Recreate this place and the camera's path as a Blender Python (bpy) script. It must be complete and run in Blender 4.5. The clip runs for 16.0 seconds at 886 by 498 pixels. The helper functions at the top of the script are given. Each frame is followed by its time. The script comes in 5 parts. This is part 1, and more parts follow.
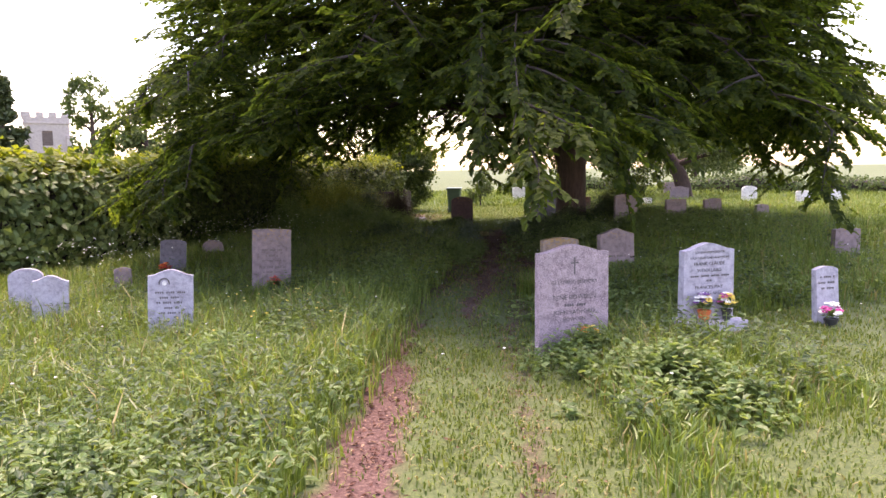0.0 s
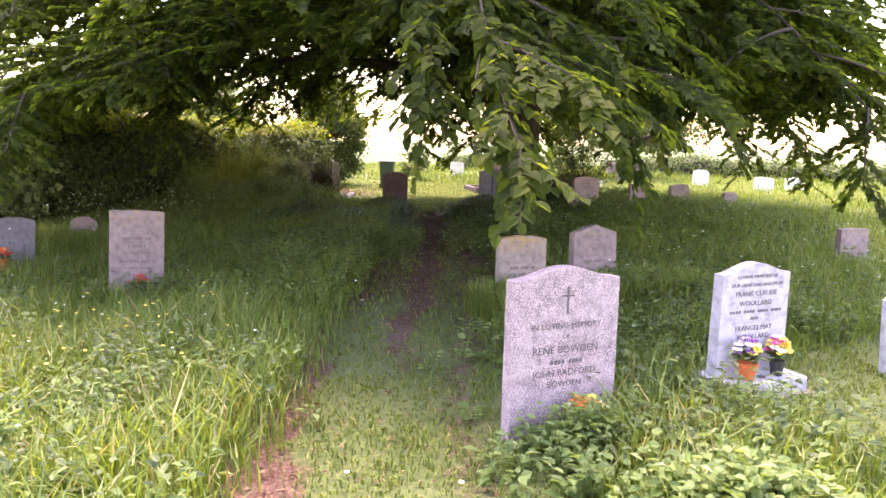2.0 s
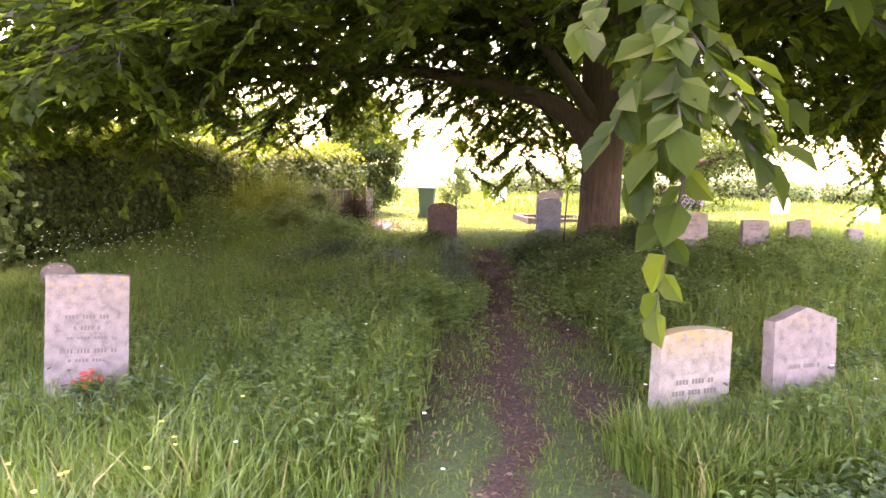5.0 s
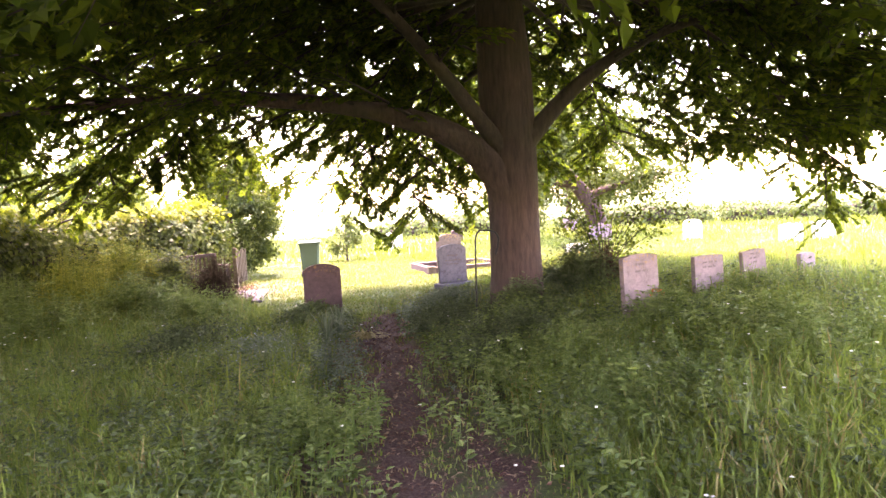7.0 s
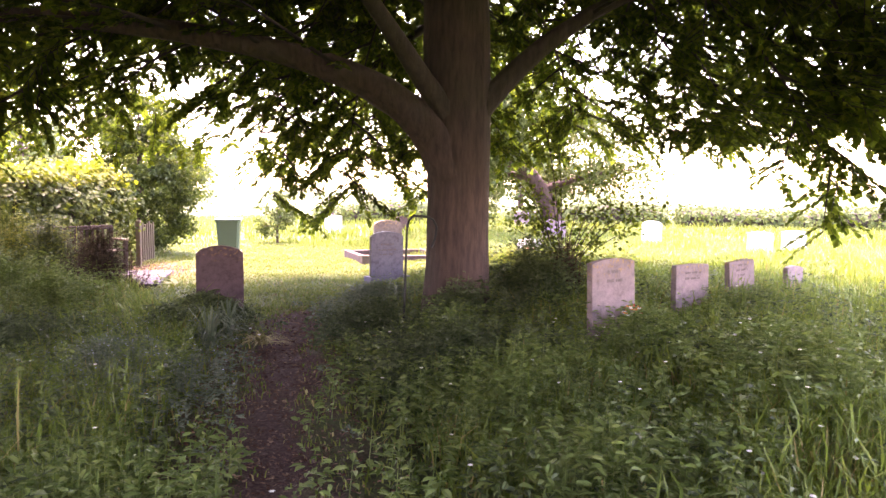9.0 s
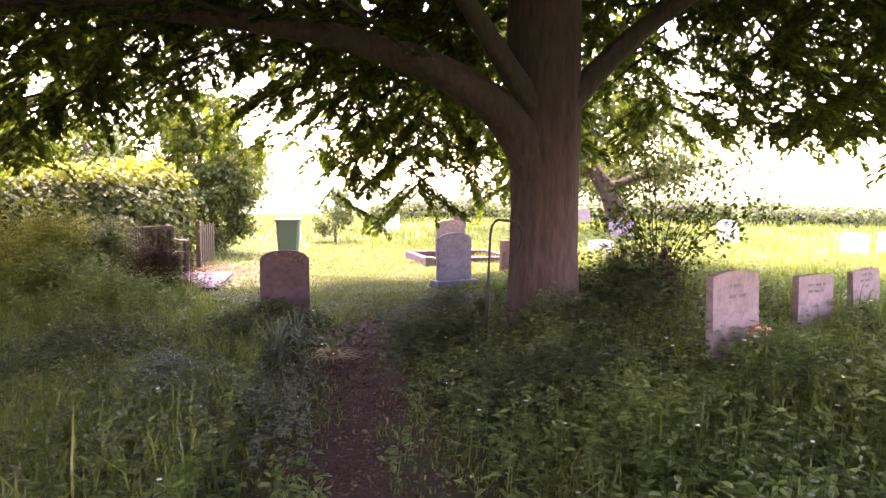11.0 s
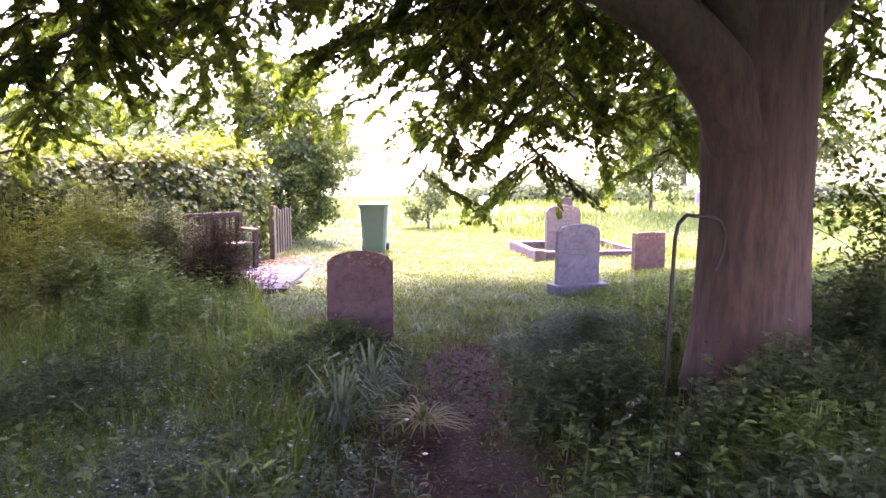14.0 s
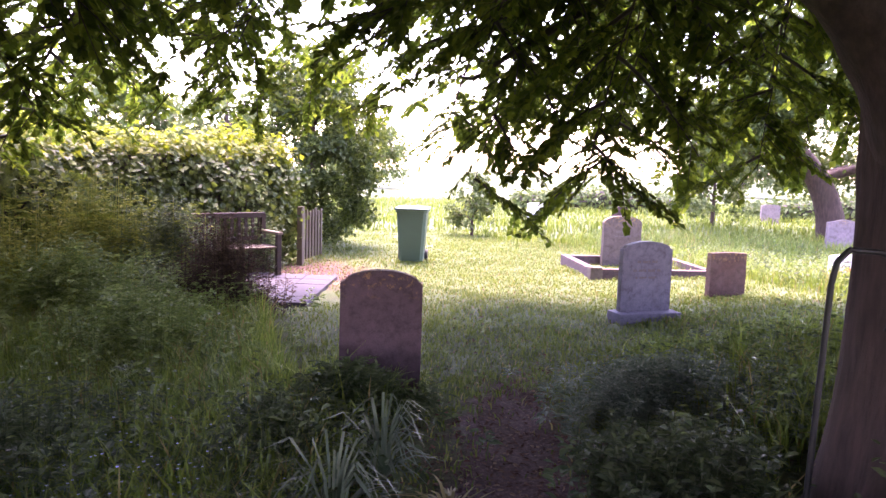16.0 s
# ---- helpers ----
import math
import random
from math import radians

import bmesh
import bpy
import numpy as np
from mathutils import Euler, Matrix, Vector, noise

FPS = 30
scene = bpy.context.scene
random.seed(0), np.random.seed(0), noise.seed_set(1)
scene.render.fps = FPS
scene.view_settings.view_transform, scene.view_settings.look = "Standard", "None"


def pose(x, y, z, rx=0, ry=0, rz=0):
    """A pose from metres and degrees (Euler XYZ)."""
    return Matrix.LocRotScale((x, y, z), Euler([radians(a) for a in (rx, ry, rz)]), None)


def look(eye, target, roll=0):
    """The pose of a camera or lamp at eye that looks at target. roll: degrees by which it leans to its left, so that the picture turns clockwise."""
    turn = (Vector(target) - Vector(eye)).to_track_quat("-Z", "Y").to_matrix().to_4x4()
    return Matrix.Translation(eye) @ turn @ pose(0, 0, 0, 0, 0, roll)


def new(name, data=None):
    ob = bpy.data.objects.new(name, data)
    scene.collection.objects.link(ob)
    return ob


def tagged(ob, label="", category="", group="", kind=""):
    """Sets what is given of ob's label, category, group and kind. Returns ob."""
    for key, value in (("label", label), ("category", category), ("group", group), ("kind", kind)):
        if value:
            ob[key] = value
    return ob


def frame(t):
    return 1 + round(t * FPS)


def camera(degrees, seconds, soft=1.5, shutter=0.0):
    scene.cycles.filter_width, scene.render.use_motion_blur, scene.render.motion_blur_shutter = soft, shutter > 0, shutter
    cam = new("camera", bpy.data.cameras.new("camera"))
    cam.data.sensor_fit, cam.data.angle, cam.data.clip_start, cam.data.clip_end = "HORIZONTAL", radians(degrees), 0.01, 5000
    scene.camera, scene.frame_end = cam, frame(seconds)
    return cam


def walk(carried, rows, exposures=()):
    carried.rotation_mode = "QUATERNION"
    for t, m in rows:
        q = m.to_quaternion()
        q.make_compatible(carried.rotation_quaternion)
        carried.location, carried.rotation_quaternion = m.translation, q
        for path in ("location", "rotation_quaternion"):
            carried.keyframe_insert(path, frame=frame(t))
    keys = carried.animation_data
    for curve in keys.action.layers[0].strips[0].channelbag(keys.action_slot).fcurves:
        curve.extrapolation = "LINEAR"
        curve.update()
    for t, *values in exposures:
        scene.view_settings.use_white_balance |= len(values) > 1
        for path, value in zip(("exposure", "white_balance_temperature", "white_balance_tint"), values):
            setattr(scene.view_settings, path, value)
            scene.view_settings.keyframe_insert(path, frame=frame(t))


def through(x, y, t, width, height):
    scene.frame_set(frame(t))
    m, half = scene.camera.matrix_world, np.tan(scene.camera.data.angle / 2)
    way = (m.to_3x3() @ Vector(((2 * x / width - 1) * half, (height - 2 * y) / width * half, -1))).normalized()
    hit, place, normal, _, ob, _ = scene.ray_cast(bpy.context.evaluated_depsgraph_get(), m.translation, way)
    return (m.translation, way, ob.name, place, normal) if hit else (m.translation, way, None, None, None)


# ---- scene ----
cam = camera(63.4, 16.0)
PATH = [
    (0, (-2.54, 1.145, 1.721), (-1.96, 3.046, 1.499), -0.8),
    (0.5, (-2.423, 1.715, 1.679), (-1.887, 3.625, 1.423), 0.0),
    (1, (-2.238, 2.269, 1.705), (-1.647, 4.158, 1.422), -0.4),
    (1.5, (-1.953, 2.791, 1.722), (-1.411, 4.695, 1.44), -1.4),
    (2, (-1.694, 3.563, 1.707), (-0.942, 5.392, 1.41), 1.4),
    (2.5, (-1.6, 3.854, 1.711), (-0.986, 5.732, 1.403), -1.3),
    (3, (-1.322, 4.475, 1.745), (-0.794, 6.376, 1.416), -2.1),
    (3.5, (-1.279, 4.982, 1.745), (-0.672, 6.87, 1.485), -0.1),
    (6, (-0.685, 7.74, 1.76), (0.093, 9.566, 1.515), 1.8),
    (6.5, (-0.305, 8.448, 1.647), (0.588, 10.218, 1.382), 1.7),
    (7, (0.141, 8.995, 1.82), (1.079, 10.757, 1.692), -3.2),
    (7.5, (0.744, 9.591, 1.749), (1.775, 11.301, 1.635), -0.1),
    (8, (1.05, 10.068, 1.697), (2.14, 11.739, 1.557), 1.1),
    (10.5, (1.453, 11.168, 1.711), (2.427, 12.906, 1.537), -0.3),
    (11, (1.401, 11.409, 1.741), (2.338, 13.167, 1.568), 0.4),
    (11.5, (1.486, 11.491, 1.77), (2.316, 13.292, 1.507), 0.9),
    (12, (1.653, 11.761, 1.744), (2.39, 13.611, 1.563), -3.1),
    (12.5, (1.82, 12.485, 1.706), (2.511, 14.344, 1.455), -0.5),
    (13, (1.906, 13.011, 1.692), (2.679, 14.836, 1.422), -1.4),
    (13.5, (2.056, 13.348, 1.671), (2.717, 15.223, 1.457), -1.6),
    (14, (2.244, 13.814, 1.71), (2.947, 15.672, 1.482), 0.2),
    (14.5, (2.355, 14.277, 1.684), (3.144, 16.105, 1.491), 2.2),
    (15, (2.438, 14.407, 1.673), (3.013, 16.316, 1.507), 0.8),
    (15.5, (2.635, 14.714, 1.714), (3.17, 16.623, 1.453), 1.3),
    (16, (2.723, 15.076, 1.695), (3.31, 16.975, 1.473), 1.9),
]
EXPOSURES = [(0, 2.4, 7900, 35), (1.5, 3.2, 8200, 35), (3, 3.65, 9300, 33), (3.7, 4.1, 9600, 31), (5, 4.45, 9200, 38), (6.3, 4.8, 8900, 44), (8, 4.65, 8400, 51), (10.5, 4.3, 8200, 56), (13, 4.6, 7200, 61), (14.5, 4.45, 6800, 63), (16, 3.95, 6800, 60)]
walk(cam, [(t, look(eye, target, roll)) for t, eye, target, roll in PATH], EXPOSURES)

# ---- world, sun ----
SUN_ELEVATION, SUN_FROM = 72.0, (0.15, 1.0)
world = bpy.data.worlds.new("sky")
scene.world = world
world.use_nodes = True
wn = world.node_tree
sky = wn.nodes.new("ShaderNodeTexSky")
sky.sky_type, sky.sun_disc = "NISHITA", False
sky.sun_elevation = radians(SUN_ELEVATION)
sky.sun_rotation = math.atan2(SUN_FROM[0], SUN_FROM[1])
sky.air_density, sky.dust_density, sky.ozone_density = 1.2, 1.2, 0.6
wn.links.new(sky.outputs[0], wn.nodes["Background"].inputs[0])
wn.nodes["Background"].inputs[1].default_value = 0.14
sun = new("sun", bpy.data.lights.new("sun", "SUN"))
sun.data.energy, sun.data.angle, sun.data.color = 1.8, radians(28), (1.0, 0.95, 0.87)
_h = math.cos(radians(SUN_ELEVATION))
sun.matrix_world = look((SUN_FROM[0] * _h * 40, SUN_FROM[1] * _h * 40, 40 * math.sin(radians(SUN_ELEVATION))), (0, 0, 0))


# ---- materials ----
def material(name):
    m = bpy.data.materials.new(name)
    m.use_nodes = True
    nt = m.node_tree
    return m, nt, nt.nodes["Principled BSDF"]


def node(nt, kind, **sets):
    n = nt.nodes.new(kind)
    for key, value in sets.items():
        n.inputs[key.replace("_", " ")].default_value = value
    return n


def ramp(nt, source, stops):
    r = nt.nodes.new("ShaderNodeValToRGB")
    els = r.color_ramp.elements
    els[0].position, els[0].color = stops[0][0], (*stops[0][1], 1)
    els[1].position, els[1].color = stops[-1][0], (*stops[-1][1], 1)
    for p, c in stops[1:-1]:
        e = els.new(p)
        e.color = (*c, 1)
    nt.links.new(source, r.inputs[0])
    return r.outputs[0]


def mix(nt, fac, a, b, kind="MIX"):
    n = nt.nodes.new("ShaderNodeMix")
    n.data_type, n.blend_type = "RGBA", kind
    for socket, value in ((n.inputs[0], fac), (n.inputs[6], a), (n.inputs[7], b)):
        if isinstance(value, bpy.types.NodeSocket):
            nt.links.new(value, socket)
        elif isinstance(value, tuple):
            socket.default_value = (*value, 1)
        else:
            socket.default_value = value
    return n.outputs[2]


def coords(nt, kind="Object"):
    return nt.nodes.new("ShaderNodeTexCoord").outputs[kind]


def noise_at(nt, where, scale, detail=4.0, rough=0.55):
    n = node(nt, "ShaderNodeTexNoise", Scale=scale, Detail=detail, Roughness=rough)
    nt.links.new(where, n.inputs["Vector"])
    return n.outputs["Fac"]


def bump(nt, bsdf, height, strength, distance):
    b = node(nt, "ShaderNodeBump", Strength=strength, Distance=distance)
    nt.links.new(height, b.inputs["Height"])
    nt.links.new(b.outputs[0], bsdf.inputs["Normal"])


def leaf_material(name, dark, mid, light, glow, through=0.45, rough=0.5, face=1.0, pass_on=(1.25, 1.2, 0.55), sheen=0.25):
    """Thin leaves: colour varies leaf by leaf and in patches; part of the light passes through."""
    m, nt, b = material(name)
    isle = nt.nodes.new("ShaderNodeNewGeometry").outputs["Random Per Island"]
    col = ramp(nt, isle, [(0.0, dark), (0.55, mid), (1.0, light)])
    patch = noise_at(nt, coords(nt), 0.9, 2.0)
    col = mix(nt, patch, col, glow, "MULTIPLY")
    nt.links.new(mix(nt, 1.0, col, (face, face, face), "MULTIPLY"), b.inputs["Base Color"])
    b.inputs["Roughness"].default_value = rough
    b.inputs["Specular IOR Level"].default_value = sheen
    t = nt.nodes.new("ShaderNodeBsdfTranslucent")
    warm = mix(nt, 1.0, col, pass_on, "MULTIPLY")
    nt.links.new(warm, t.inputs[0])
    mixer = nt.nodes.new("ShaderNodeMixShader")
    mixer.inputs[0].default_value = through
    nt.links.new(b.outputs[0], mixer.inputs[1])
    nt.links.new(t.outputs[0], mixer.inputs[2])
    nt.links.new(mixer.outputs[0], nt.nodes["Material Output"].inputs[0])
    return m


TREE_LEAF = leaf_material("tree_leaf", (0.032, 0.056, 0.018), (0.06, 0.098, 0.026), (0.115, 0.155, 0.04), (1.1, 1.1, 1.0), 0.6, 0.6, 0.55, (1.75, 1.65, 0.6), 0.12)
HEDGE_LEAF = leaf_material("hedge_leaf", (0.035, 0.06, 0.024), (0.065, 0.1, 0.036), (0.12, 0.165, 0.055), (1.1, 1.1, 1.0), 0.35, 0.5, 0.9, (1.6, 1.5, 0.6), 0.22)
# Lighter copy of the hedge leaf: skylight on the open stretch, put into colour.
LIT_HEDGE_LEAF = leaf_material("lit_hedge_leaf", (0.07, 0.115, 0.045), (0.125, 0.185, 0.075), (0.2, 0.26, 0.115), (1.1, 1.1, 1.0), 0.35, 0.45, 1.0, (1.5, 1.4, 0.6), 0.35)
# Sunlight on the hedge top put into a brighter yellow-green, as of new growth.
SUNLIT_TOP_LEAF = leaf_material("sunlit_hedge_top", (0.08, 0.115, 0.025), (0.14, 0.18, 0.035), (0.21, 0.24, 0.05), (1.1, 1.1, 1.0), 0.5, 0.5, 0.9, (1.7, 1.6, 0.5))
# Leaves lightened to carry the haze of distance in their colour.
HAZED_LEAF = leaf_material("hazed_leaf", (0.05, 0.08, 0.03), (0.08, 0.12, 0.05), (0.12, 0.16, 0.06), (1.1, 1.1, 1.0), 0.3, 0.6)
YEW_LEAF = leaf_material("yew_leaf", (0.03, 0.05, 0.025), (0.045, 0.065, 0.03), (0.06, 0.08, 0.035), (1.1, 1.1, 1.0), 0.15, 0.6)
GRASS = leaf_material("grass", (0.066, 0.115, 0.032), (0.11, 0.178, 0.045), (0.175, 0.245, 0.07), (1.15, 1.1, 1.0), 0.5, 0.4, 1.0, (1.6, 1.45, 0.65), 0.5)
GRASS_DRY = leaf_material("dry_grass", (0.16, 0.15, 0.06), (0.26, 0.22, 0.1), (0.36, 0.31, 0.16), (1.1, 1.05, 1.0), 0.3, 0.6)
LAWN = leaf_material("lawn_grass", (0.072, 0.112, 0.026), (0.115, 0.168, 0.038), (0.185, 0.225, 0.06), (1.1, 1.08, 1.0), 0.4, 0.5, 1.0, (1.25, 1.2, 0.55))
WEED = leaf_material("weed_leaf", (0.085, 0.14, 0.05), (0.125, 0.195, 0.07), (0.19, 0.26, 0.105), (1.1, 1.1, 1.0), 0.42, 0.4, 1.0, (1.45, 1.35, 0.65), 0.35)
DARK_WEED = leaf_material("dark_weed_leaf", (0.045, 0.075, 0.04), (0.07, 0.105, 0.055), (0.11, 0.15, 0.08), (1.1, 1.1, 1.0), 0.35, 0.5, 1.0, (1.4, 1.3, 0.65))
BLUEGREEN = leaf_material("blue_green_leaf", (0.07, 0.11, 0.08), (0.1, 0.145, 0.105), (0.15, 0.19, 0.14), (1.1, 1.1, 1.0), 0.3, 0.4, 1.0, (1.25, 1.2, 0.8), 0.6)
DEAD = leaf_material("dead_stem", (0.035, 0.022, 0.02), (0.06, 0.04, 0.034), (0.11, 0.08, 0.06), (1.1, 1.05, 1.0), 0.15, 0.8)
GOLDEN = leaf_material("golden_weed", (0.11, 0.155, 0.035), (0.18, 0.22, 0.05), (0.28, 0.3, 0.075), (1.1, 1.1, 1.0), 0.35, 0.55)


def plain(name, colour, rough=0.6, metal=0.0, vary=0.25, scale=30.0, relief=0.15):
    m, nt, b = material(name)
    where = coords(nt)
    n = noise_at(nt, where, scale, 5.0)
    big = noise_at(nt, where, scale * 0.12, 3.0)
    low = tuple(c * (1 - vary) for c in colour)
    high = tuple(min(1, c * (1 + vary)) for c in colour)
    col = mix(nt, big, mix(nt, n, low, high), colour)
    nt.links.new(col, b.inputs["Base Color"])
    b.inputs["Roughness"].default_value, b.inputs["Metallic"].default_value = rough, metal
    bump(nt, b, n, relief, 0.004)
    return m


def stone_material(name, base, fleck, stain, speckle=260.0, lichen=0.0, rough=0.7):
    """Granite or limestone: fine flecks, broad weather stains, patches of lichen."""
    m, nt, b = material(name)
    where = coords(nt)
    fine = noise_at(nt, where, speckle, 2.0, 0.7)
    col = mix(nt, ramp(nt, fine, [(0.36, (0, 0, 0)), (0.62, (1, 1, 1))]), fleck, base)
    broad = noise_at(nt, where, 3.2, 6.0, 0.62)
    col = mix(nt, ramp(nt, broad, [(0.42, (0, 0, 0)), (0.75, (0.7, 0.7, 0.7))]), col, stain)
    mottle = noise_at(nt, where, 15.0, 6.0, 0.65)
    col = mix(nt, 1.0, col, ramp(nt, mottle, [(0.32, (0.62, 0.6, 0.6)), (0.5, (0.97, 0.97, 0.97)), (0.7, (1.2, 1.18, 1.16))]), "MULTIPLY")
    if lichen:
        spots = noise_at(nt, where, 26.0, 7.0, 0.7)
        up = nt.nodes.new("ShaderNodeSeparateXYZ")
        nt.links.new(coords(nt, "Generated"), up.inputs[0])
        grown = mix(nt, ramp(nt, up.outputs[2], [(0.8, (0, 0, 0)), (1.0, (1, 1, 1))]), (0.0, 0.0, 0.0), ramp(nt, spots, [(0.56 - 0.14 * lichen, (0, 0, 0)), (0.66 - 0.14 * lichen, (0.85, 0.85, 0.85))]))
        col = mix(nt, grown, col, (0.4, 0.24, 0.08))
    nt.links.new(col, b.inputs["Base Color"])
    b.inputs["Roughness"].default_value = rough
    bump(nt, b, fine, 0.25, 0.003)
    return m


GRANITE_PINK = stone_material("speckled_granite", (0.48, 0.375, 0.43), (0.1, 0.07, 0.095), (0.41, 0.33, 0.375), 125.0)
GRANITE_GREY = stone_material("grey_granite", (0.45, 0.43, 0.52), (0.3, 0.29, 0.37), (0.37, 0.36, 0.43), 300.0)
LIMESTONE = stone_material("weathered_limestone", (0.28, 0.215, 0.232), (0.2, 0.152, 0.168), (0.17, 0.135, 0.148), 120.0, 0.25, 0.85)
LIMESTONE_LICHEN = stone_material("lichened_limestone", (0.34, 0.28, 0.28), (0.25, 0.2, 0.205), (0.2, 0.165, 0.165), 120.0, 0.9, 0.88)
SLATE = stone_material("blue_grey_slate", (0.17, 0.158, 0.21), (0.125, 0.115, 0.155), (0.12, 0.11, 0.145), 90.0, 0.0, 0.7)
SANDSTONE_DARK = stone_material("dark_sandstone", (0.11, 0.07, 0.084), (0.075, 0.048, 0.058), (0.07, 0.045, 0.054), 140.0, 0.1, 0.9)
RED_STONE = stone_material("red_sandstone", (0.14, 0.072, 0.062), (0.1, 0.05, 0.043), (0.18, 0.125, 0.108), 120.0, 0.3, 0.9)
BROWN_STONE = stone_material("brown_limestone", (0.13, 0.098, 0.093), (0.09, 0.068, 0.064), (0.17, 0.13, 0.115), 120.0, 0.3, 0.9)
MARBLE = stone_material("white_marble", (0.78, 0.76, 0.76), (0.68, 0.66, 0.67), (0.6, 0.58, 0.56), 60.0, 0.0, 0.5)
PAVING = stone_material("mauve_paving", (0.05, 0.043, 0.058), (0.036, 0.03, 0.042), (0.042, 0.033, 0.04), 90.0, 0.0, 0.85)
# Pinkish church stone, paler because distance haze is mixed into the colour.
HAZED_CHURCH = stone_material("hazed_church_stone", (0.5, 0.44, 0.43), (0.4, 0.35, 0.34), (0.38, 0.33, 0.33), 3.0, 0.0, 0.9)
LETTER = plain("letter_paint", (0.09, 0.08, 0.09), 0.6)
LETTER_PALE = plain("cut_letters", (0.14, 0.112, 0.118), 0.85)
BIN_GREEN = plain("green_plastic", (0.04, 0.088, 0.065), 0.45, 0.0, 0.15, 8.0, 0.05)
RUBBER = plain("black_rubber", (0.02, 0.02, 0.02), 0.7)
IRON = plain("black_iron", (0.02, 0.02, 0.022), 0.5, 0.4, 0.3, 60.0)
TERRACOTTA = plain("orange_plastic", (0.62, 0.13, 0.04), 0.5, 0.0, 0.1)
DARK_POT = plain("dark_pot", (0.03, 0.03, 0.035), 0.5)
WOOD_DARK = plain("dark_weathered_wood", (0.036, 0.023, 0.02), 0.85, 0.0, 0.4, 40.0, 0.4)
WOOD_PALE = plain("pale_weathered_wood", (0.1, 0.083, 0.06), 0.85, 0.0, 0.35, 40.0, 0.4)
PETALS = {
    "white": plain("white_petal", (0.8, 0.78, 0.74), 0.6, 0, 0.08),
    "yellow": plain("yellow_petal", (0.75, 0.58, 0.12), 0.6, 0, 0.12),
    "purple": plain("purple_petal", (0.14, 0.04, 0.22), 0.6, 0, 0.2),
    "pink": plain("pink_petal", (0.62, 0.08, 0.3), 0.6, 0, 0.15),
    "red": plain("red_petal", (0.5, 0.04, 0.03), 0.6, 0, 0.15),
    "orange": plain("orange_petal", (0.75, 0.22, 0.05), 0.6, 0, 0.15),
    "blue": plain("blue_petal", (0.4, 0.45, 0.66), 0.6, 0, 0.15),
}


def bark_material(name, ridge, groove, moss):
    m, nt, b = material(name)
    where = coords(nt)
    stretch = nt.nodes.new("ShaderNodeMapping")
    stretch.inputs["Scale"].default_value = (7.0, 7.0, 1.1)
    nt.links.new(where, stretch.inputs[0])
    n = noise_at(nt, stretch.outputs[0], 3.0, 8.0, 0.65)
    col = ramp(nt, n, [(0.3, groove), (0.7, ridge)])
    patch = noise_at(nt, where, 1.3, 5.0)
    col = mix(nt, ramp(nt, patch, [(0.5, (0, 0, 0)), (0.72, (0.6, 0.6, 0.6))]), col, moss)
    nt.links.new(col, b.inputs["Base Color"])
    b.inputs["Roughness"].default_value = 0.92
    bump(nt, b, n, 0.7, 0.03)
    return m


BARK = bark_material("bark", (0.1, 0.062, 0.056), (0.036, 0.023, 0.022), (0.06, 0.048, 0.036))
# Darker copy of the trunk's bark: shade on backlit limbs put into the colour.
SILHOUETTE_BARK = bark_material("silhouette_bark", (0.075, 0.053, 0.046), (0.035, 0.025, 0.023), (0.05, 0.042, 0.033))
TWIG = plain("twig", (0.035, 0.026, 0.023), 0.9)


def ground_material():
    """Turf over reddish soil; the bare attribute says where feet have worn the turf away."""
    m, nt, b = material("turf_and_soil")
    where = coords(nt)
    fine, mid = noise_at(nt, where, 38.0, 6.0, 0.7), noise_at(nt, where, 4.0, 5.0)
    turf = ramp(nt, fine, [(0.3, (0.035, 0.052, 0.016)), (0.5, (0.07, 0.098, 0.03)), (0.72, (0.13, 0.14, 0.058))])
    soil = ramp(nt, fine, [(0.28, (0.034, 0.014, 0.014)), (0.5, (0.088, 0.042, 0.036)), (0.75, (0.225, 0.145, 0.112))])
    bare = nt.nodes.new("ShaderNodeAttribute")
    bare.attribute_name = "bare"
    edge = nt.nodes.new("ShaderNodeMath")
    edge.operation = "MULTIPLY_ADD"
    nt.links.new(mid, edge.inputs[0])
    edge.inputs[1].default_value = 0.9
    nt.links.new(bare.outputs["Fac"], edge.inputs[2])
    fac = ramp(nt, edge.outputs[0], [(0.62, (0, 0, 0)), (0.95, (1, 1, 1))])
    nt.links.new(mix(nt, fac, turf, soil), b.inputs["Base Color"])
    b.inputs["Roughness"].default_value = 0.95
    bump(nt, b, fine, 0.6, 0.02)
    return m


GROUND = ground_material()

# ---- making meshes ----
RNG = np.random.default_rng(7)


def raw_mesh(name, verts, faces, mats, smooth=False, index=None):
    """A mesh from arrays; all faces have the same number of corners."""
    verts, faces = np.asarray(verts, np.float32), np.asarray(faces, np.int32)
    me = bpy.data.meshes.new(name)
    me.vertices.add(len(verts))
    me.vertices.foreach_set("co", verts.ravel())
    n, k = faces.shape
    me.loops.add(n * k)
    me.loops.foreach_set("vertex_index", faces.ravel())
    me.polygons.add(n)
    me.polygons.foreach_set("loop_start", np.arange(0, n * k, k, dtype=np.int32))
    for m in mats if isinstance(mats, (list, tuple)) else [mats]:
        me.materials.append(m)
    if index is not None:
        me.polygons.foreach_set("material_index", np.asarray(index, np.int32))
    me.polygons.foreach_set("use_smooth", np.full(n, smooth))
    me.update(calc_edges=True)
    return me


def part_mesh(name, me, parent=None, label="", at=None):
    ob = new(name, me)
    if parent is not None:
        ob.parent = parent
    if at is not None:
        ob.matrix_basis = at
    if label:
        ob["label"] = label
    return ob


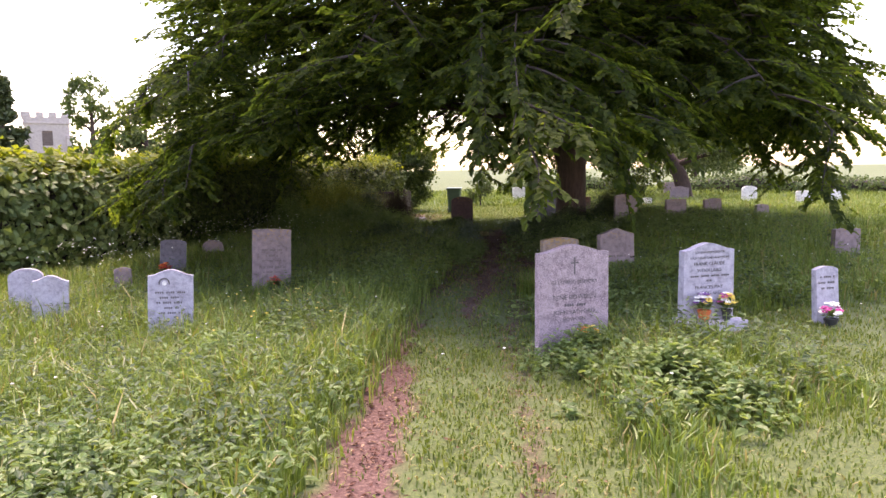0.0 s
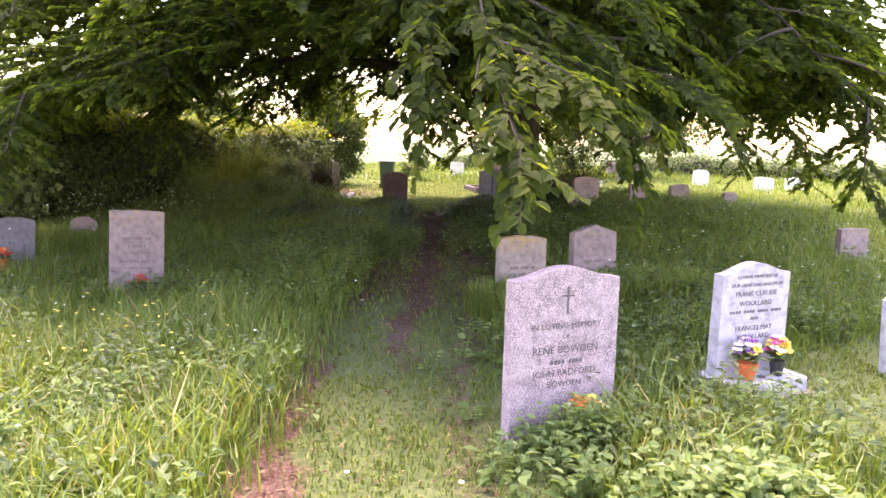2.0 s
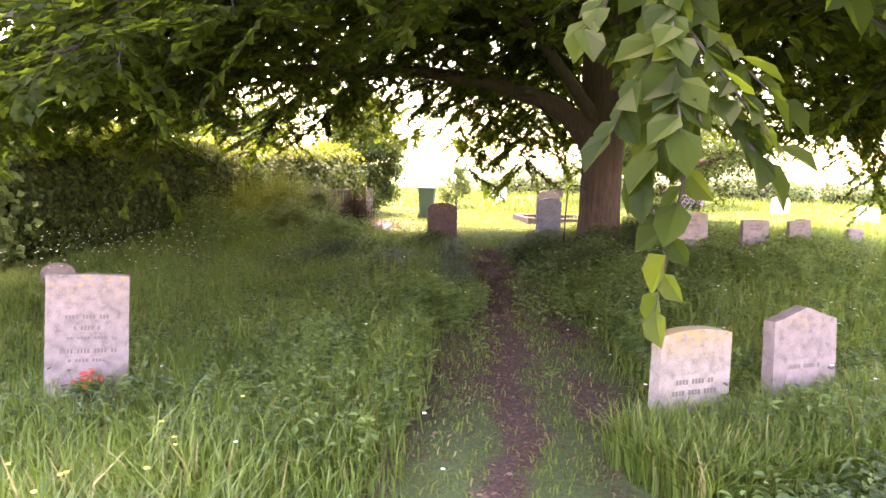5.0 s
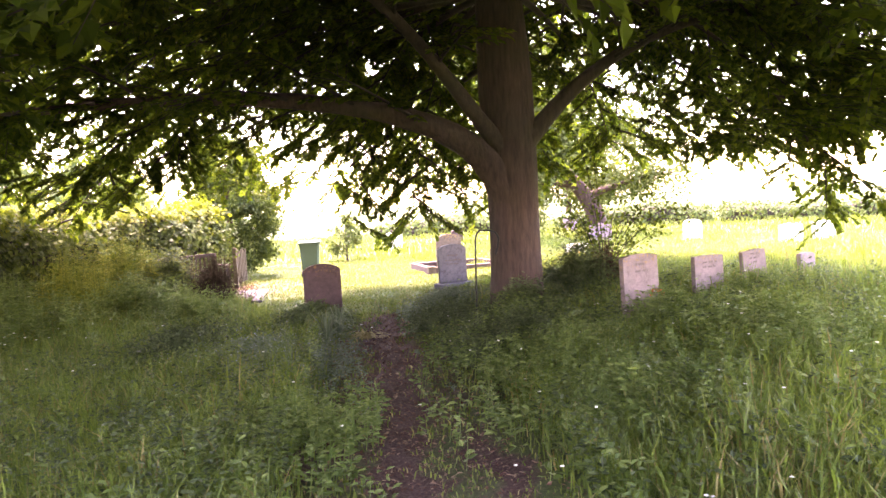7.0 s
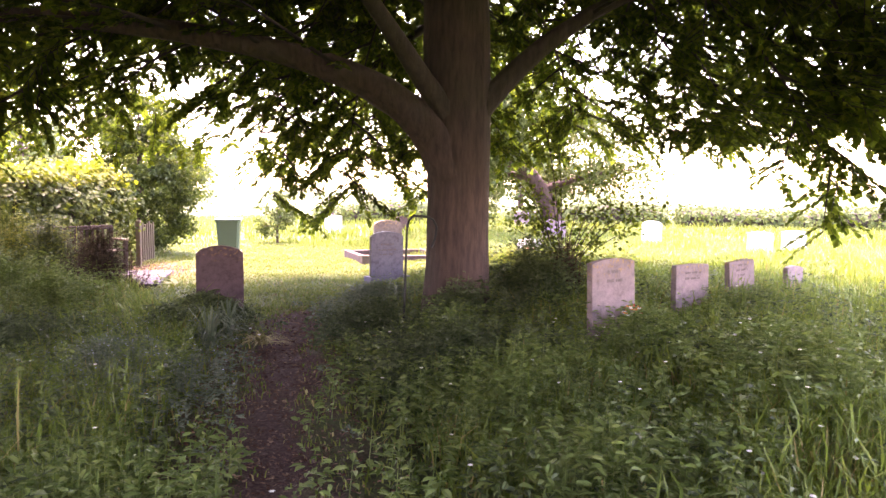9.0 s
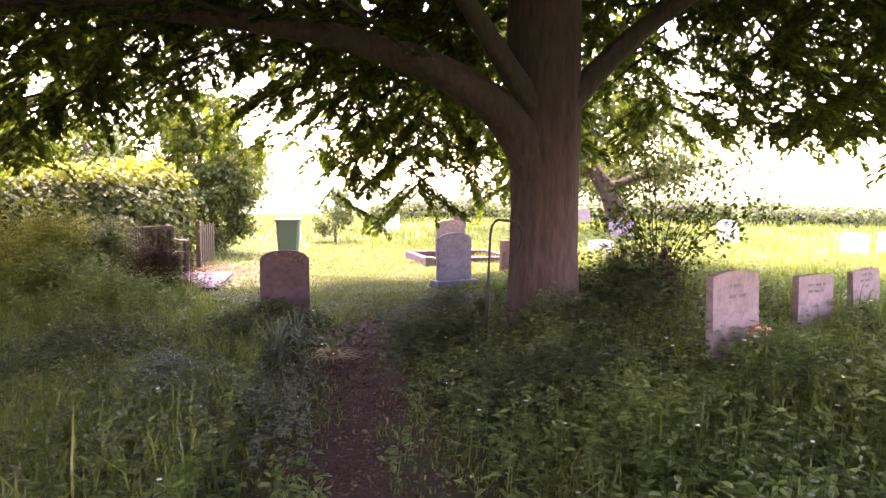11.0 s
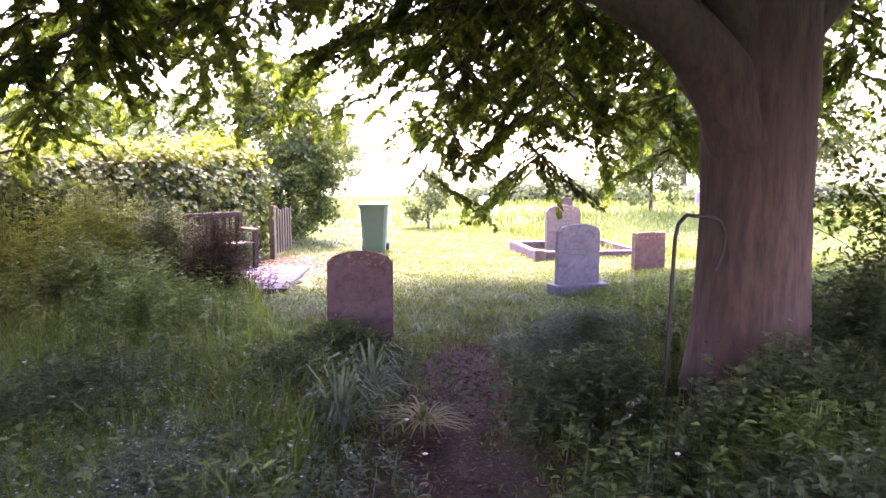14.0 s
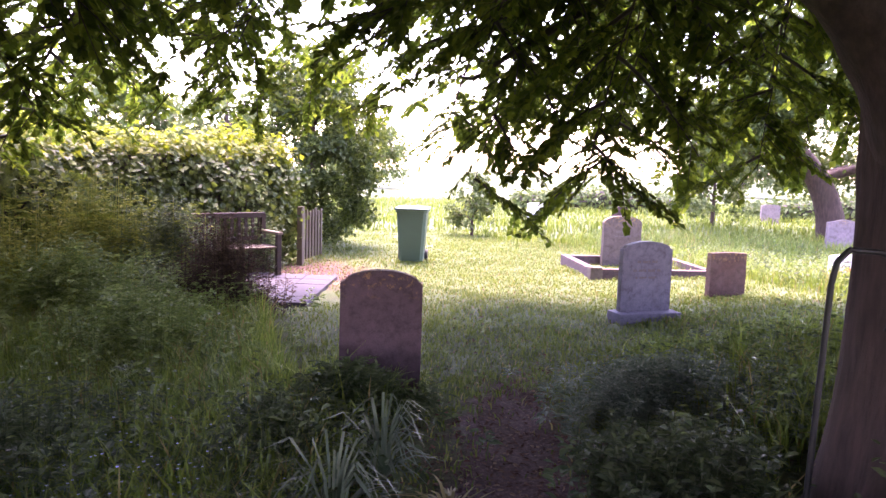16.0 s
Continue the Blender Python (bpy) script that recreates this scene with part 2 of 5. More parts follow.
def part(name, bm, mat, parent=None, label="", at=None, smooth=False):
    me = bpy.data.meshes.new(name)
    bm.normal_update()
    bm.to_mesh(me)
    bm.free()
    me.materials.append(mat)
    if smooth:
        me.polygons.foreach_set("use_smooth", [True] * len(me.polygons))
    return part_mesh(name, me, parent, label, at)


def root(name, m, label, category, group="", kind=""):
    ob = new(name)
    ob.empty_display_size = 0.2
    ob.matrix_basis = m
    return tagged(ob, label, category, group, kind)


def box_bm(lo, hi, bevel=0.0, bm=None):
    bm = bm or bmesh.new()
    r = bmesh.ops.create_cube(bm, size=1.0)
    mid, size = (Vector(lo) + Vector(hi)) / 2, Vector(hi) - Vector(lo)
    for v in r["verts"]:
        v.co = Vector((v.co.x * size.x, v.co.y * size.y, v.co.z * size.z)) + mid
    if bevel:
        edges = list({e for v in r["verts"] for e in v.link_edges})
        bmesh.ops.bevel(bm, geom=edges, offset=bevel, segments=2, profile=0.6, affect="EDGES")
    return bm


def tube_arrays(points, radii, sides=8, lumps=0.0):
    """A tapered tube along points, as vertices and quads."""
    P, R = np.asarray(points, float), np.asarray(radii, float)
    T = np.gradient(P, axis=0)
    T /= np.linalg.norm(T, axis=1)[:, None] + 1e-9
    ref = np.array([0.0, 0.0, 1.0]) if abs(T[0][2]) < 0.8 else np.array([1.0, 0.0, 0.0])
    A = np.cross(T, ref)
    A /= np.linalg.norm(A, axis=1)[:, None] + 1e-9
    B = np.cross(T, A)
    ang = np.linspace(0, 2 * np.pi, sides, endpoint=False)
    k = 1.0
    if lumps:
        k = 1 + lumps * RNG.normal(size=(len(P), sides, 1))
    V = P[:, None, :] + R[:, None, None] * k * (np.cos(ang)[None, :, None] * A[:, None, :] + np.sin(ang)[None, :, None] * B[:, None, :])
    i, j = np.meshgrid(np.arange(len(P) - 1), np.arange(sides), indexing="ij")
    a, b = i * sides + j, i * sides + (j + 1) % sides
    return V.reshape(-1, 3), np.stack([a, b, b + sides, a + sides], -1).reshape(-1, 4)


def join_arrays(pieces):
    V, F, at = [], [], 0
    for v, f in pieces:
        V.append(v)
        F.append(f + at)
        at += len(v)
    return np.concatenate(V), np.concatenate(F)


def unit(v):
    return v / (np.linalg.norm(v, axis=-1, keepdims=True) + 1e-9)


def leaves(P, D, U, length, width, fold=0.12):
    """Pointed oval leaves: from P along D, face towards U. Two quads each, folded at the rib."""
    n = len(P)
    D, S = unit(D), unit(np.cross(D, U))
    N = np.cross(S, D)
    L, W = (np.broadcast_to(np.asarray(a, float), (n,))[:, None] for a in (length, width))
    tip = P + D * L - N * L * 0.12
    r1, r2 = P + D * L * 0.28 + S * W * 0.45 + N * W * fold, P + D * L * 0.66 + S * W * 0.4 + N * W * fold
    l1, l2 = P + D * L * 0.28 - S * W * 0.45 + N * W * fold, P + D * L * 0.66 - S * W * 0.4 + N * W * fold
    V = np.stack([P, r1, r2, tip, l2, l1], 1).reshape(-1, 3)
    b = np.arange(n)[:, None] * 6
    F = np.concatenate([b + np.array([[0, 1, 2, 3]]), b + np.array([[0, 3, 4, 5]])], 1).reshape(-1, 4)
    return V, F


def kites(P, D, U, length, width):
    """Small leaves as one bent quad each."""
    n = len(P)
    D, S = unit(D), unit(np.cross(D, U))
    N = np.cross(S, D)
    L, W = (np.broadcast_to(np.asarray(a, float), (n,))[:, None] for a in (length, width))
    mid = P + D * L * 0.45 + N * W * 0.12
    V = np.stack([P, mid + S * W * 0.52, P + D * L - N * L * 0.1, mid - S * W * 0.52], 1).reshape(-1, 3)
    return V, np.arange(4 * n).reshape(-1, 4)


# ---- the lie of the land ----
def smoothstep(a, b, x):
    t = np.clip((np.asarray(x, float) - a) / (b - a), 0, 1)
    return t * t * (3 - 2 * t)


def path_x(y):
    return 1.77 + 0.41 * (np.asarray(y, float) - 12.6)


def side(x, y):
    """Metres to the right of the path's middle line."""
    return (np.asarray(x, float) - path_x(y)) * 0.925


def ground_z(x, y):
    x, y = np.asarray(x, float), np.asarray(y, float)
    d = side(x, y)
    z = -0.28 * smoothstep(-1.2, -3.8, d) * smoothstep(24, 19, y)
    z = z + 0.06 * smoothstep(1.0, 3.0, d)
    z = z + 0.27 * smoothstep(1.0, 3.4, d) * smoothstep(9.5, 14, y) * smoothstep(26, 18, y)
    return z + 0.025 * np.sin(x * 1.7 + 0.6 * y) * np.sin(y * 1.3 - 0.4 * x) * smoothstep(0.6, 1.5, np.abs(d))


def gz(x, y):
    return float(ground_z(x, y))


def worn(x, y):
    """How bare the ground is: one worn line at the path's start, another further on, and dry ground by the bench."""
    x, y = np.asarray(x, float), np.asarray(y, float)
    line1 = np.interp(y, [-5, 4.8, 5.7, 7, 9.2, 10.6, 12.5], [-4.5, -1.95, -1.6, -1.3, -0.63, -0.12, 0.6])
    line2 = np.interp(y, [6, 9.2, 11, 12.6, 15, 17.8, 20.2, 23], [-1.0, 0.25, 1.08, 1.78, 2.78, 3.9, 4.93, 6.1])
    wob = 0.05 * np.sin(y * 3.1) + 0.04 * np.sin(y * 7.3 + 1) + 0.03 * np.sin(x * 9 + y * 13)
    line1, line2 = line1 + wob, line2 + wob * 1.4
    w1 = (1.0 + 0.15 * np.sin(y * 4.7)) * np.exp(-((x - line1) / 0.2) ** 2) * smoothstep(12.5, 9.5, y)
    w2 = np.exp(-((x - line2) / (0.13 + 0.07 * smoothstep(10, 12, y) + 0.14 * smoothstep(13, 17, y))) ** 2) * smoothstep(7.6, 10.2, y) * smoothstep(21.3, 19.0, y)
    strewn = (0.27 + 0.16 * np.sin(x * 5.1 + y * 1.7) * np.sin(y * 3.7)) * np.exp(-((x - line2) / 0.85) ** 4) * smoothstep(9.6, 12.0, y) * smoothstep(20.3, 18.6, y)
    line3 = np.interp(y, [2, 4.6, 6, 8, 10.8, 12.7, 15], [-1.9, -0.95, -0.42, 0.26, 1.7, 2.45, 3.4])
    w3 = 0.32 * np.exp(-((x - line3) / 0.16) ** 2) * smoothstep(14.5, 12.5, y)
    flank = smoothstep(9.3, 10.2, y) * smoothstep(15.0, 13.5, y)
    w4 = (0.6 + 0.3 * np.sin(y * 2.3)) * np.exp(-((x - line2 + 0.85) / 0.24) ** 2) * flank
    w5 = (0.55 + 0.3 * np.sin(y * 2.9 + 1)) * np.exp(-((x - line2 - 0.68) / 0.19) ** 2) * flank
    pad = 0.75 * np.exp(-(((x - 4.2) / 0.9) ** 2 + ((y - 26.4) / 1.5) ** 2))
    return np.clip(np.maximum.reduce([w1, w2, w3, w4, w5, pad, strewn]), 0, 1)


def near_grid(lo, hi, step, far):
    mid = np.arange(lo, hi, step)
    out = np.geomspace(step, far, 26)
    return np.concatenate([lo - out[::-1], mid, mid[-1] + out])


def build_ground():
    xs, ys = near_grid(-9, 20, 0.16, 700), near_grid(-2, 34, 0.16, 700)
    X, Y = np.meshgrid(xs, ys, indexing="ij")
    near = smoothstep(45, 25, np.hypot(X - 4, Y - 15))
    Z = ground_z(X, Y) * near - 0.03 * worn(X, Y)
    Z = Z + 0.012 * RNG.normal(size=Z.shape) * near
    nx, ny = X.shape
    i, j = np.meshgrid(np.arange(nx - 1), np.arange(ny - 1), indexing="ij")
    a = i * ny + j
    F = np.stack([a, a + ny, a + ny + 1, a + 1], -1).reshape(-1, 4)
    me = raw_mesh("ground", np.stack([X, Y, Z], -1).reshape(-1, 3), F, GROUND, True)
    att = me.attributes.new("bare", "FLOAT", "POINT")
    att.data.foreach_set("value", worn(X, Y).ravel().astype(np.float32))
    tagged(part_mesh("ground", me), "rough churchyard turf with worn reddish soil lines", "ground", kind="structure")


build_ground()


# ---- the great tree ----
TREE = np.array([5.84, 17.51])
AF, AL = math.atan2(-0.89, -0.46), math.atan2(0.43, -0.9)


def rim(a):
    return 6.7 - 1.3 * max(0.0, math.cos(a + 0.55)) ** 2 + 3.9 * max(0.0, math.cos(a - AF + 0.1)) ** 4 + 3.6 * max(0.0, math.cos(a - AL)) ** 2


def bezier(points, n):
    """A smooth line through a few control points."""
    P = np.asarray(points, float)
    t = np.linspace(0, 1, n)[:, None]
    while P.ndim == 2:
        P = np.repeat(P[None], n, 0)
    while P.shape[1] > 1:
        P = P[:, :-1] * (1 - t[:, None]) + P[:, 1:] * t[:, None]
    return P[:, 0]


def spray_set(O, T, count, size, rng, shape=kites, leaf=1.0):
    """Leafy sprays: twigs from O along T with leaves on both sides."""
    n = len(O)
    T = unit(T)
    S = unit(np.cross(T, np.array([0, 0, 1.0])) + rng.normal(0, 0.14, (n, 3)))
    U = np.cross(S, T)
    U *= np.where(U[:, 2:] < 0, -1, 1)
    L = size * rng.uniform(0.7, 1.25, n)
    k = np.arange(count)
    f = (k + 0.6) / count
    sgn = np.where(k % 2 == 0, 1.0, -1.0)
    droop = np.array([0, 0, -1.0])
    P = O[:, None] + T[:, None] * (f[None, :, None] * L[:, None, None]) + droop * (0.15 * f[None, :, None] ** 2 * L[:, None, None])
    D = T[:, None] * 0.75 + S[:, None] * sgn[None, :, None] * (1.05 - 0.6 * f[None, :, None]) + droop * 0.22
    D = D + rng.normal(0, 0.34, D.shape) * np.array([1, 1, 0.45])
    UU = np.repeat(U[:, None], count, 1) + rng.normal(0, 0.22, D.shape)
    ln = leaf * rng.uniform(0.068, 0.122, (n, count))
    V, F = shape(P.reshape(-1, 3), D.reshape(-1, 3), UU.reshape(-1, 3), ln.ravel(), (ln * 0.76).ravel())
    tips = O + T * L[:, None] + droop * (0.15 * L[:, None])
    A, B = S * 0.004, U * 0.004
    ring = np.stack([O + A * 1.6, O - A * 0.8 + B * 1.4, O - A * 0.8 - B * 1.4, tips + A * 0.6, tips - A * 0.3 + B * 0.5, tips - A * 0.3 - B * 0.5], 1)
    b = np.arange(n)[:, None] * 6
    TF = np.concatenate([b + np.array([[0, 1, 4, 3]]), b + np.array([[1, 2, 5, 4]]), b + np.array([[2, 0, 3, 5]])], 1).reshape(-1, 4)
    return V, F, ring.reshape(-1, 3), TF


def limb_lines():
    """Main limbs as control points: the two low ones that reach over the path, then tiers upward."""
    rng = np.random.default_rng(21)
    out = []
    tx, ty = TREE
    out.append(([(tx - 0.1, ty, 1.9), (tx - 0.5, ty + 0.02, 2.75), (tx - 1.2, ty + 0.1, 3.25), (tx - 3.0, ty + 0.6, 3.45), (tx - 6.6, ty + 1.8, 3.6), (tx - 9.0, ty + 3.0, 2.4)], 0.27))
    out.append(([(tx - 0.1, ty - 0.05, 2.45), (tx - 0.6, ty - 0.1, 2.95), (tx - 1.3, ty - 0.2, 3.6), (tx - 2.2, ty - 0.7, 5.2), (tx - 6.0, ty - 2.2, 5.9), (tx - 8.8, ty - 3.2, 3.2)], 0.15))
    out.append(([(tx + 0.1, ty - 0.1, 2.5), (tx + 0.55, ty - 0.2, 3.0), (tx + 1.1, ty - 0.5, 3.8), (tx + 2.2, ty - 1.3, 4.9), (tx + 4.6, ty - 2.9, 4.7), (tx + 6.2, ty - 4.2, 2.4)], 0.16))
    for tip in ((-0.2, 6.95, 1.7), (0.5, 8.0, 2.25), (1.9, 8.4, 2.3), (0.9, 9.5, 2.7), (3.2, 9.6, 2.5), (-2.0, 11.6, 2.2), (-3.2, 12.8, 1.9), (-3.8, 13.9, 1.5), (-4.1, 15.4, 1.2), (-4.2, 17.2, 1.2), (-1.6, 14.5, 2.0), (2.2, 10.4, 2.3), (-3.0, 19.6, 2.3), (-1.0, 20.6, 2.7), (0.8, 21.6, 2.6), (2.4, 22.2, 1.7), (3.9, 22.9, 1.6), (5.6, 23.2, 1.55), (7.2, 22.9, 1.7), (8.8, 22.2, 1.8), (4.8, 21.6, 1.9), (1.6, 20.2, 2.7), (6.15, 21.5, 1.6)):
        dx, dy = tip[0] - tx, tip[1] - ty
        out.append(([(tx, ty, 4.7), (tx + dx * 0.12, ty + dy * 0.12, 5.1), (tx + dx * 0.4, ty + dy * 0.4, 5.2), (tx + dx * 0.7, ty + dy * 0.7, 4.2), (tx + dx * 0.88, ty + dy * 0.88, tip[2] + 1.0), tip], 0.026))
    for tier, (z0, rise, reach, low, count) in enumerate(((3.2, 1.0, 1.0, 2.0, 20), (4.0, 1.9, 1.0, 3.1, 17), (4.9, 2.9, 0.94, 4.8, 12), (6.2, 3.8, 0.75, 7.4, 7), (7.6, 4.4, 0.45, 10.5, 4))):
        for k in range(count):
            a = 2 * math.pi * (k + 0.37 * tier) / count + rng.uniform(-0.14, 0.14)
            R = rim(a) * reach * rng.uniform(0.86, 1.04)
            c, s = math.cos(a), math.sin(a)
            ends = low + rng.uniform(-0.35, 0.9)
            out.append(([(tx, ty, max(z0, 4.7 + 0.2 * tier)), (tx + c * R * 0.12, ty + s * R * 0.12, max(z0 + rise * 0.6, 4.9 + 0.2 * tier)), (tx + c * R * 0.4, ty + s * R * 0.4, z0 + rise * 1.5), (tx + c * R * 0.72, ty + s * R * 0.72, z0 + rise * 1.3), (tx + c * R * 0.9, ty + s * R * 0.9, ends + 0.8), (tx + c * R, ty + s * R, ends)], 0.07 - 0.006 * tier))
    return out


def clear_of_path(P, more=0.0):
    """Twigs keep off the walked line."""
    walked = np.interp(P[:, 1], [3, 5, 7.7, 9, 10, 11.2, 12.5, 15, 17], [-1.9, -1.28, -0.7, 0.14, 1.05, 1.45, 1.82, 2.7, 3.4])
    room = np.where(P[:, 1] > 9.2, 1.25, 0.55) + more
    return ~((np.abs(P[:, 0] - walked) < room) & (P[:, 2] < 2.4 + more))


def build_great_tree():
    rng = np.random.default_rng(5)
    tx, ty = TREE
    tree = root("broadleaf_tree", pose(tx, ty, gz(tx, ty)), "huge old broadleaf tree with drooping leafy boughs", "tree")
    off = np.array([tx, ty, gz(tx, ty)])
    zs = np.array([-0.2, 0.0, 0.15, 0.4, 0.8, 1.3, 1.8, 2.3, 2.8, 3.4, 4.4, 6.0, 8.0, 10.0])
    rs = np.array([0.47, 0.44, 0.41, 0.38, 0.36, 0.35, 0.355, 0.365, 0.375, 0.37, 0.34, 0.26, 0.17, 0.07])
    pts = np.stack([0.03 * np.sin(zs * 0.9), 0.02 * zs, zs], 1)
    fine = np.linspace(-0.2, 10, 46)
    P = np.stack([np.interp(fine, zs, pts[:, k]) for k in range(3)], 1)
    V, F = tube_arrays(P, np.interp(fine, zs, rs), 28, 0.012)
    ang = np.arctan2(V[:, 1], V[:, 0])
    flare = smoothstep(0.8, -0.1, V[:, 2]) * (0.08 * np.cos(5 * ang + 0.7) + 0.05 * np.cos(9 * ang))
    V[:, :2] *= (1 + flare + 0.02 * np.cos(7 * ang + V[:, 2]))[:, None]
    part_mesh("trunk", raw_mesh("trunk", V, F, BARK, True), tree, "broad grey-brown ridged trunk")
    O, T = [], []
    for control, r0 in limb_lines():
        line = bezier(control, 30)
        free = clear_of_path(line, 0.2)
        if not free.all():
            line = line[:max(12, int(np.argmin(free)))]
        taper = r0 * (1 - np.linspace(0, 1, len(line)) ** 0.7) + 0.005
        branch, twigs = [tube_arrays(line, taper, 9, 0.03)], []
        along = np.concatenate([[0], np.cumsum(np.linalg.norm(np.diff(line, axis=0), axis=1))])
        total = along[-1]
        start = max(1.3, 0.16 * total)
        for n, d in enumerate(np.arange(start, total, 0.44)):
            f = d / total
            base = np.array([np.interp(d, along, line[:, k]) for k in range(3)])
            ahead = unit(np.array([np.interp(min(d + 0.3, total), along, line[:, k]) for k in range(3)]) - np.array([np.interp(d - 0.3, along, line[:, k]) for k in range(3)]))
            across = unit(np.cross(ahead, [0, 0, 1.0]))
            sgn = 1 if n % 2 else -1
            length = rng.uniform(1.0, 2.3) * (1.15 - 0.6 * f)
            way = unit(ahead * rng.uniform(0.4, 0.9) + across * sgn * rng.uniform(0.6, 1.0) + np.array([0, 0, rng.uniform(-0.15, 0.35)]))
            sub = bezier([base, base + way * length * 0.5, base + way * length + np.array([0, 0, -rng.uniform(0.02, 0.3) * length])], 9)
            if not clear_of_path(sub, 0.25).all():
                continue
            twigs.append(tube_arrays(sub, np.linspace(0.02 + 0.012 * (1 - f), 0.005, 9), 5))
            for g in np.arange(0.15, 1.0, 0.092):
                q = sub[int(g * 8)] + (sub[min(8, int(g * 8) + 1)] - sub[int(g * 8)]) * (g * 8 % 1)
                dirn = unit(sub[min(8, int(g * 8) + 1)] - sub[max(0, int(g * 8) - 1)])
                out = unit(np.cross(dirn, [0, 0, 1.0])) * rng.choice([-1, 1])
                O.append(q)
                T.append(dirn * 0.7 + out * rng.uniform(0.3, 1.1) + np.array([0, 0, rng.uniform(-0.25, 0.15)]))
        for d in np.arange(0.45 * total, total, 0.14):
            q = np.array([np.interp(d, along, line[:, k]) for k in range(3)])
            dirn = unit(np.array([np.interp(min(d + 0.3, total), along, line[:, k]) for k in range(3)]) - np.array([np.interp(d - 0.3, along, line[:, k]) for k in range(3)]))
            O.append(q)
            T.append(dirn * 0.6 + unit(np.cross(dirn, [0, 0, 1.0])) * rng.choice([-1, 1]) * rng.uniform(0.5, 1.0) + np.array([0, 0, rng.uniform(-0.3, 0.2)]))
        V, F = branch[0]
        limb = part_mesh("limb", raw_mesh("limb", V - off, F, BARK if r0 > 0.2 else SILHOUETTE_BARK if r0 > 0.03 else TWIG, True), tree)
        if twigs:
            V, F = join_arrays(twigs)
            tagged(part_mesh("side_branch", raw_mesh("side_branch", V - off, F, TWIG, True), limb), kind="stuff")
    snag = bezier([(5.9, 17.8, 3.4), (6.8, 19.4, 4.6), (7.9, 22.0, 4.3), (6.6, 22.6, 3.3), (5.6, 22.3, 2.95), (5.3, 22.1, 2.9), (5.3, 22.0, 2.5), (4.95, 21.9, 2.6)], 30)
    V, F = tube_arrays(snag, np.linspace(0.065, 0.015, 30), 8, 0.05)
    part_mesh("limb", raw_mesh("limb", V - off, F, TWIG, True), tree, "thin crooked dark branch")
    O, T = np.array(O), np.array(T)
    keep = clear_of_path(O) & clear_of_path(O + unit(T) * 0.6) & (O[:, 2] > 1.0)
    far_side = (O[:, 1] > ty + 0.5) & (O[:, 2] < 5.5)
    keep &= ~far_side | (rng.random(len(O)) < 0.92)
    O, T = O[keep], T[keep]
    shell_o, shell_t = [], []
    while len(shell_o) < 5200:
        a = AF + rng.uniform(-1.9, 2.5)
        z = 2.5 + 6.5 * rng.uniform(0, 1) ** 1.4
        reach = rim(a) * math.sqrt(max(0.0, 1 - ((z - 2.4) / 9.5) ** 2)) * rng.uniform(0.66, 0.97)
        shell_o.append((tx + math.cos(a) * reach, ty + math.sin(a) * reach, z))
        shell_t.append((math.cos(a) + rng.normal(0, 0.5), math.sin(a) + rng.normal(0, 0.5), rng.uniform(-0.4, 0.15)))
    shell_o, shell_t = np.array(shell_o), np.array(shell_t)
    keep = clear_of_path(shell_o, 0.3)
    a = rng.uniform(0.6, 2.7, 700)
    reach = np.array([rim(v) for v in a]) * rng.uniform(0.72, 1.0, 700)
    edge = np.stack([tx + np.cos(a) * reach, ty + np.sin(a) * reach, 2.35 + 2.2 * rng.uniform(0, 1, 700) ** 1.5], 1)
    shell_o, keep = np.concatenate([shell_o, edge]), np.concatenate([keep, np.full(700, True)])
    shell_t = np.concatenate([shell_t, np.stack([np.cos(a) + rng.normal(0, 0.6, 700), np.sin(a) + rng.normal(0, 0.6, 700), rng.uniform(-0.6, 0.1, 700)], 1)])
    O, T = np.concatenate([O, shell_o[keep]]), np.concatenate([T, shell_t[keep]])
    hang_o, hang_t = [], []
    for control in ([(1.2, 10.0, 3.7), (0.5, 8.4, 3.0), (0.15, 7.7, 2.5), (0.12, 7.2, 1.95), (0.12, 6.95, 1.7), (0.08, 6.78, 1.56)], [(0.5, 9.4, 3.6), (0.2, 8.6, 3.0), (0.0, 8.1, 2.4), (-0.12, 7.7, 1.85)], [(2.4, 9.8, 3.4), (1.8, 8.9, 2.8), (1.4, 8.1, 2.2), (1.55, 7.85, 1.45)], [(3.6, 10.8, 3.4), (3.0, 9.6, 2.9), (2.6, 9.0, 2.3), (2.5, 8.7, 1.9)], [(2.2, 11.0, 3.8), (1.6, 10.2, 3.2), (1.15, 9.7, 2.7), (1.0, 9.5, 2.35)], [(5.6, 11.5, 3.6), (5.4, 10.4, 3.2), (5.4, 9.8, 2.6), (5.4, 9.6, 2.2)]):
        L = bezier(control, 30)
        V, F = tube_arrays(L, np.linspace(0.012, 0.003, 30), 6)
        part_mesh("hanging_branch", raw_mesh("hanging_branch", V - off, F, TWIG, True), tree)
        for k in range(4, 30):
            for _ in range(2 if k < 26 else 1):
                hang_o.append(L[k] + rng.normal(0, 0.02, 3))
                hang_t.append(unit(L[min(k + 1, 29)] - L[k - 1]) * (0.5 + 0.05 * k) + np.array([rng.normal(0, 0.8), rng.normal(0, 0.8), rng.uniform(-0.4, 0.05)]))
    # Unseen layer of oversized leaves, added high up to block light from above.
    n = 3000
    a, q = rng.uniform(0, 2 * math.pi, n), np.sqrt(rng.uniform(0.01, 1.0, n))
    reach = np.array([rim(v) for v in a]) * 0.93 * q
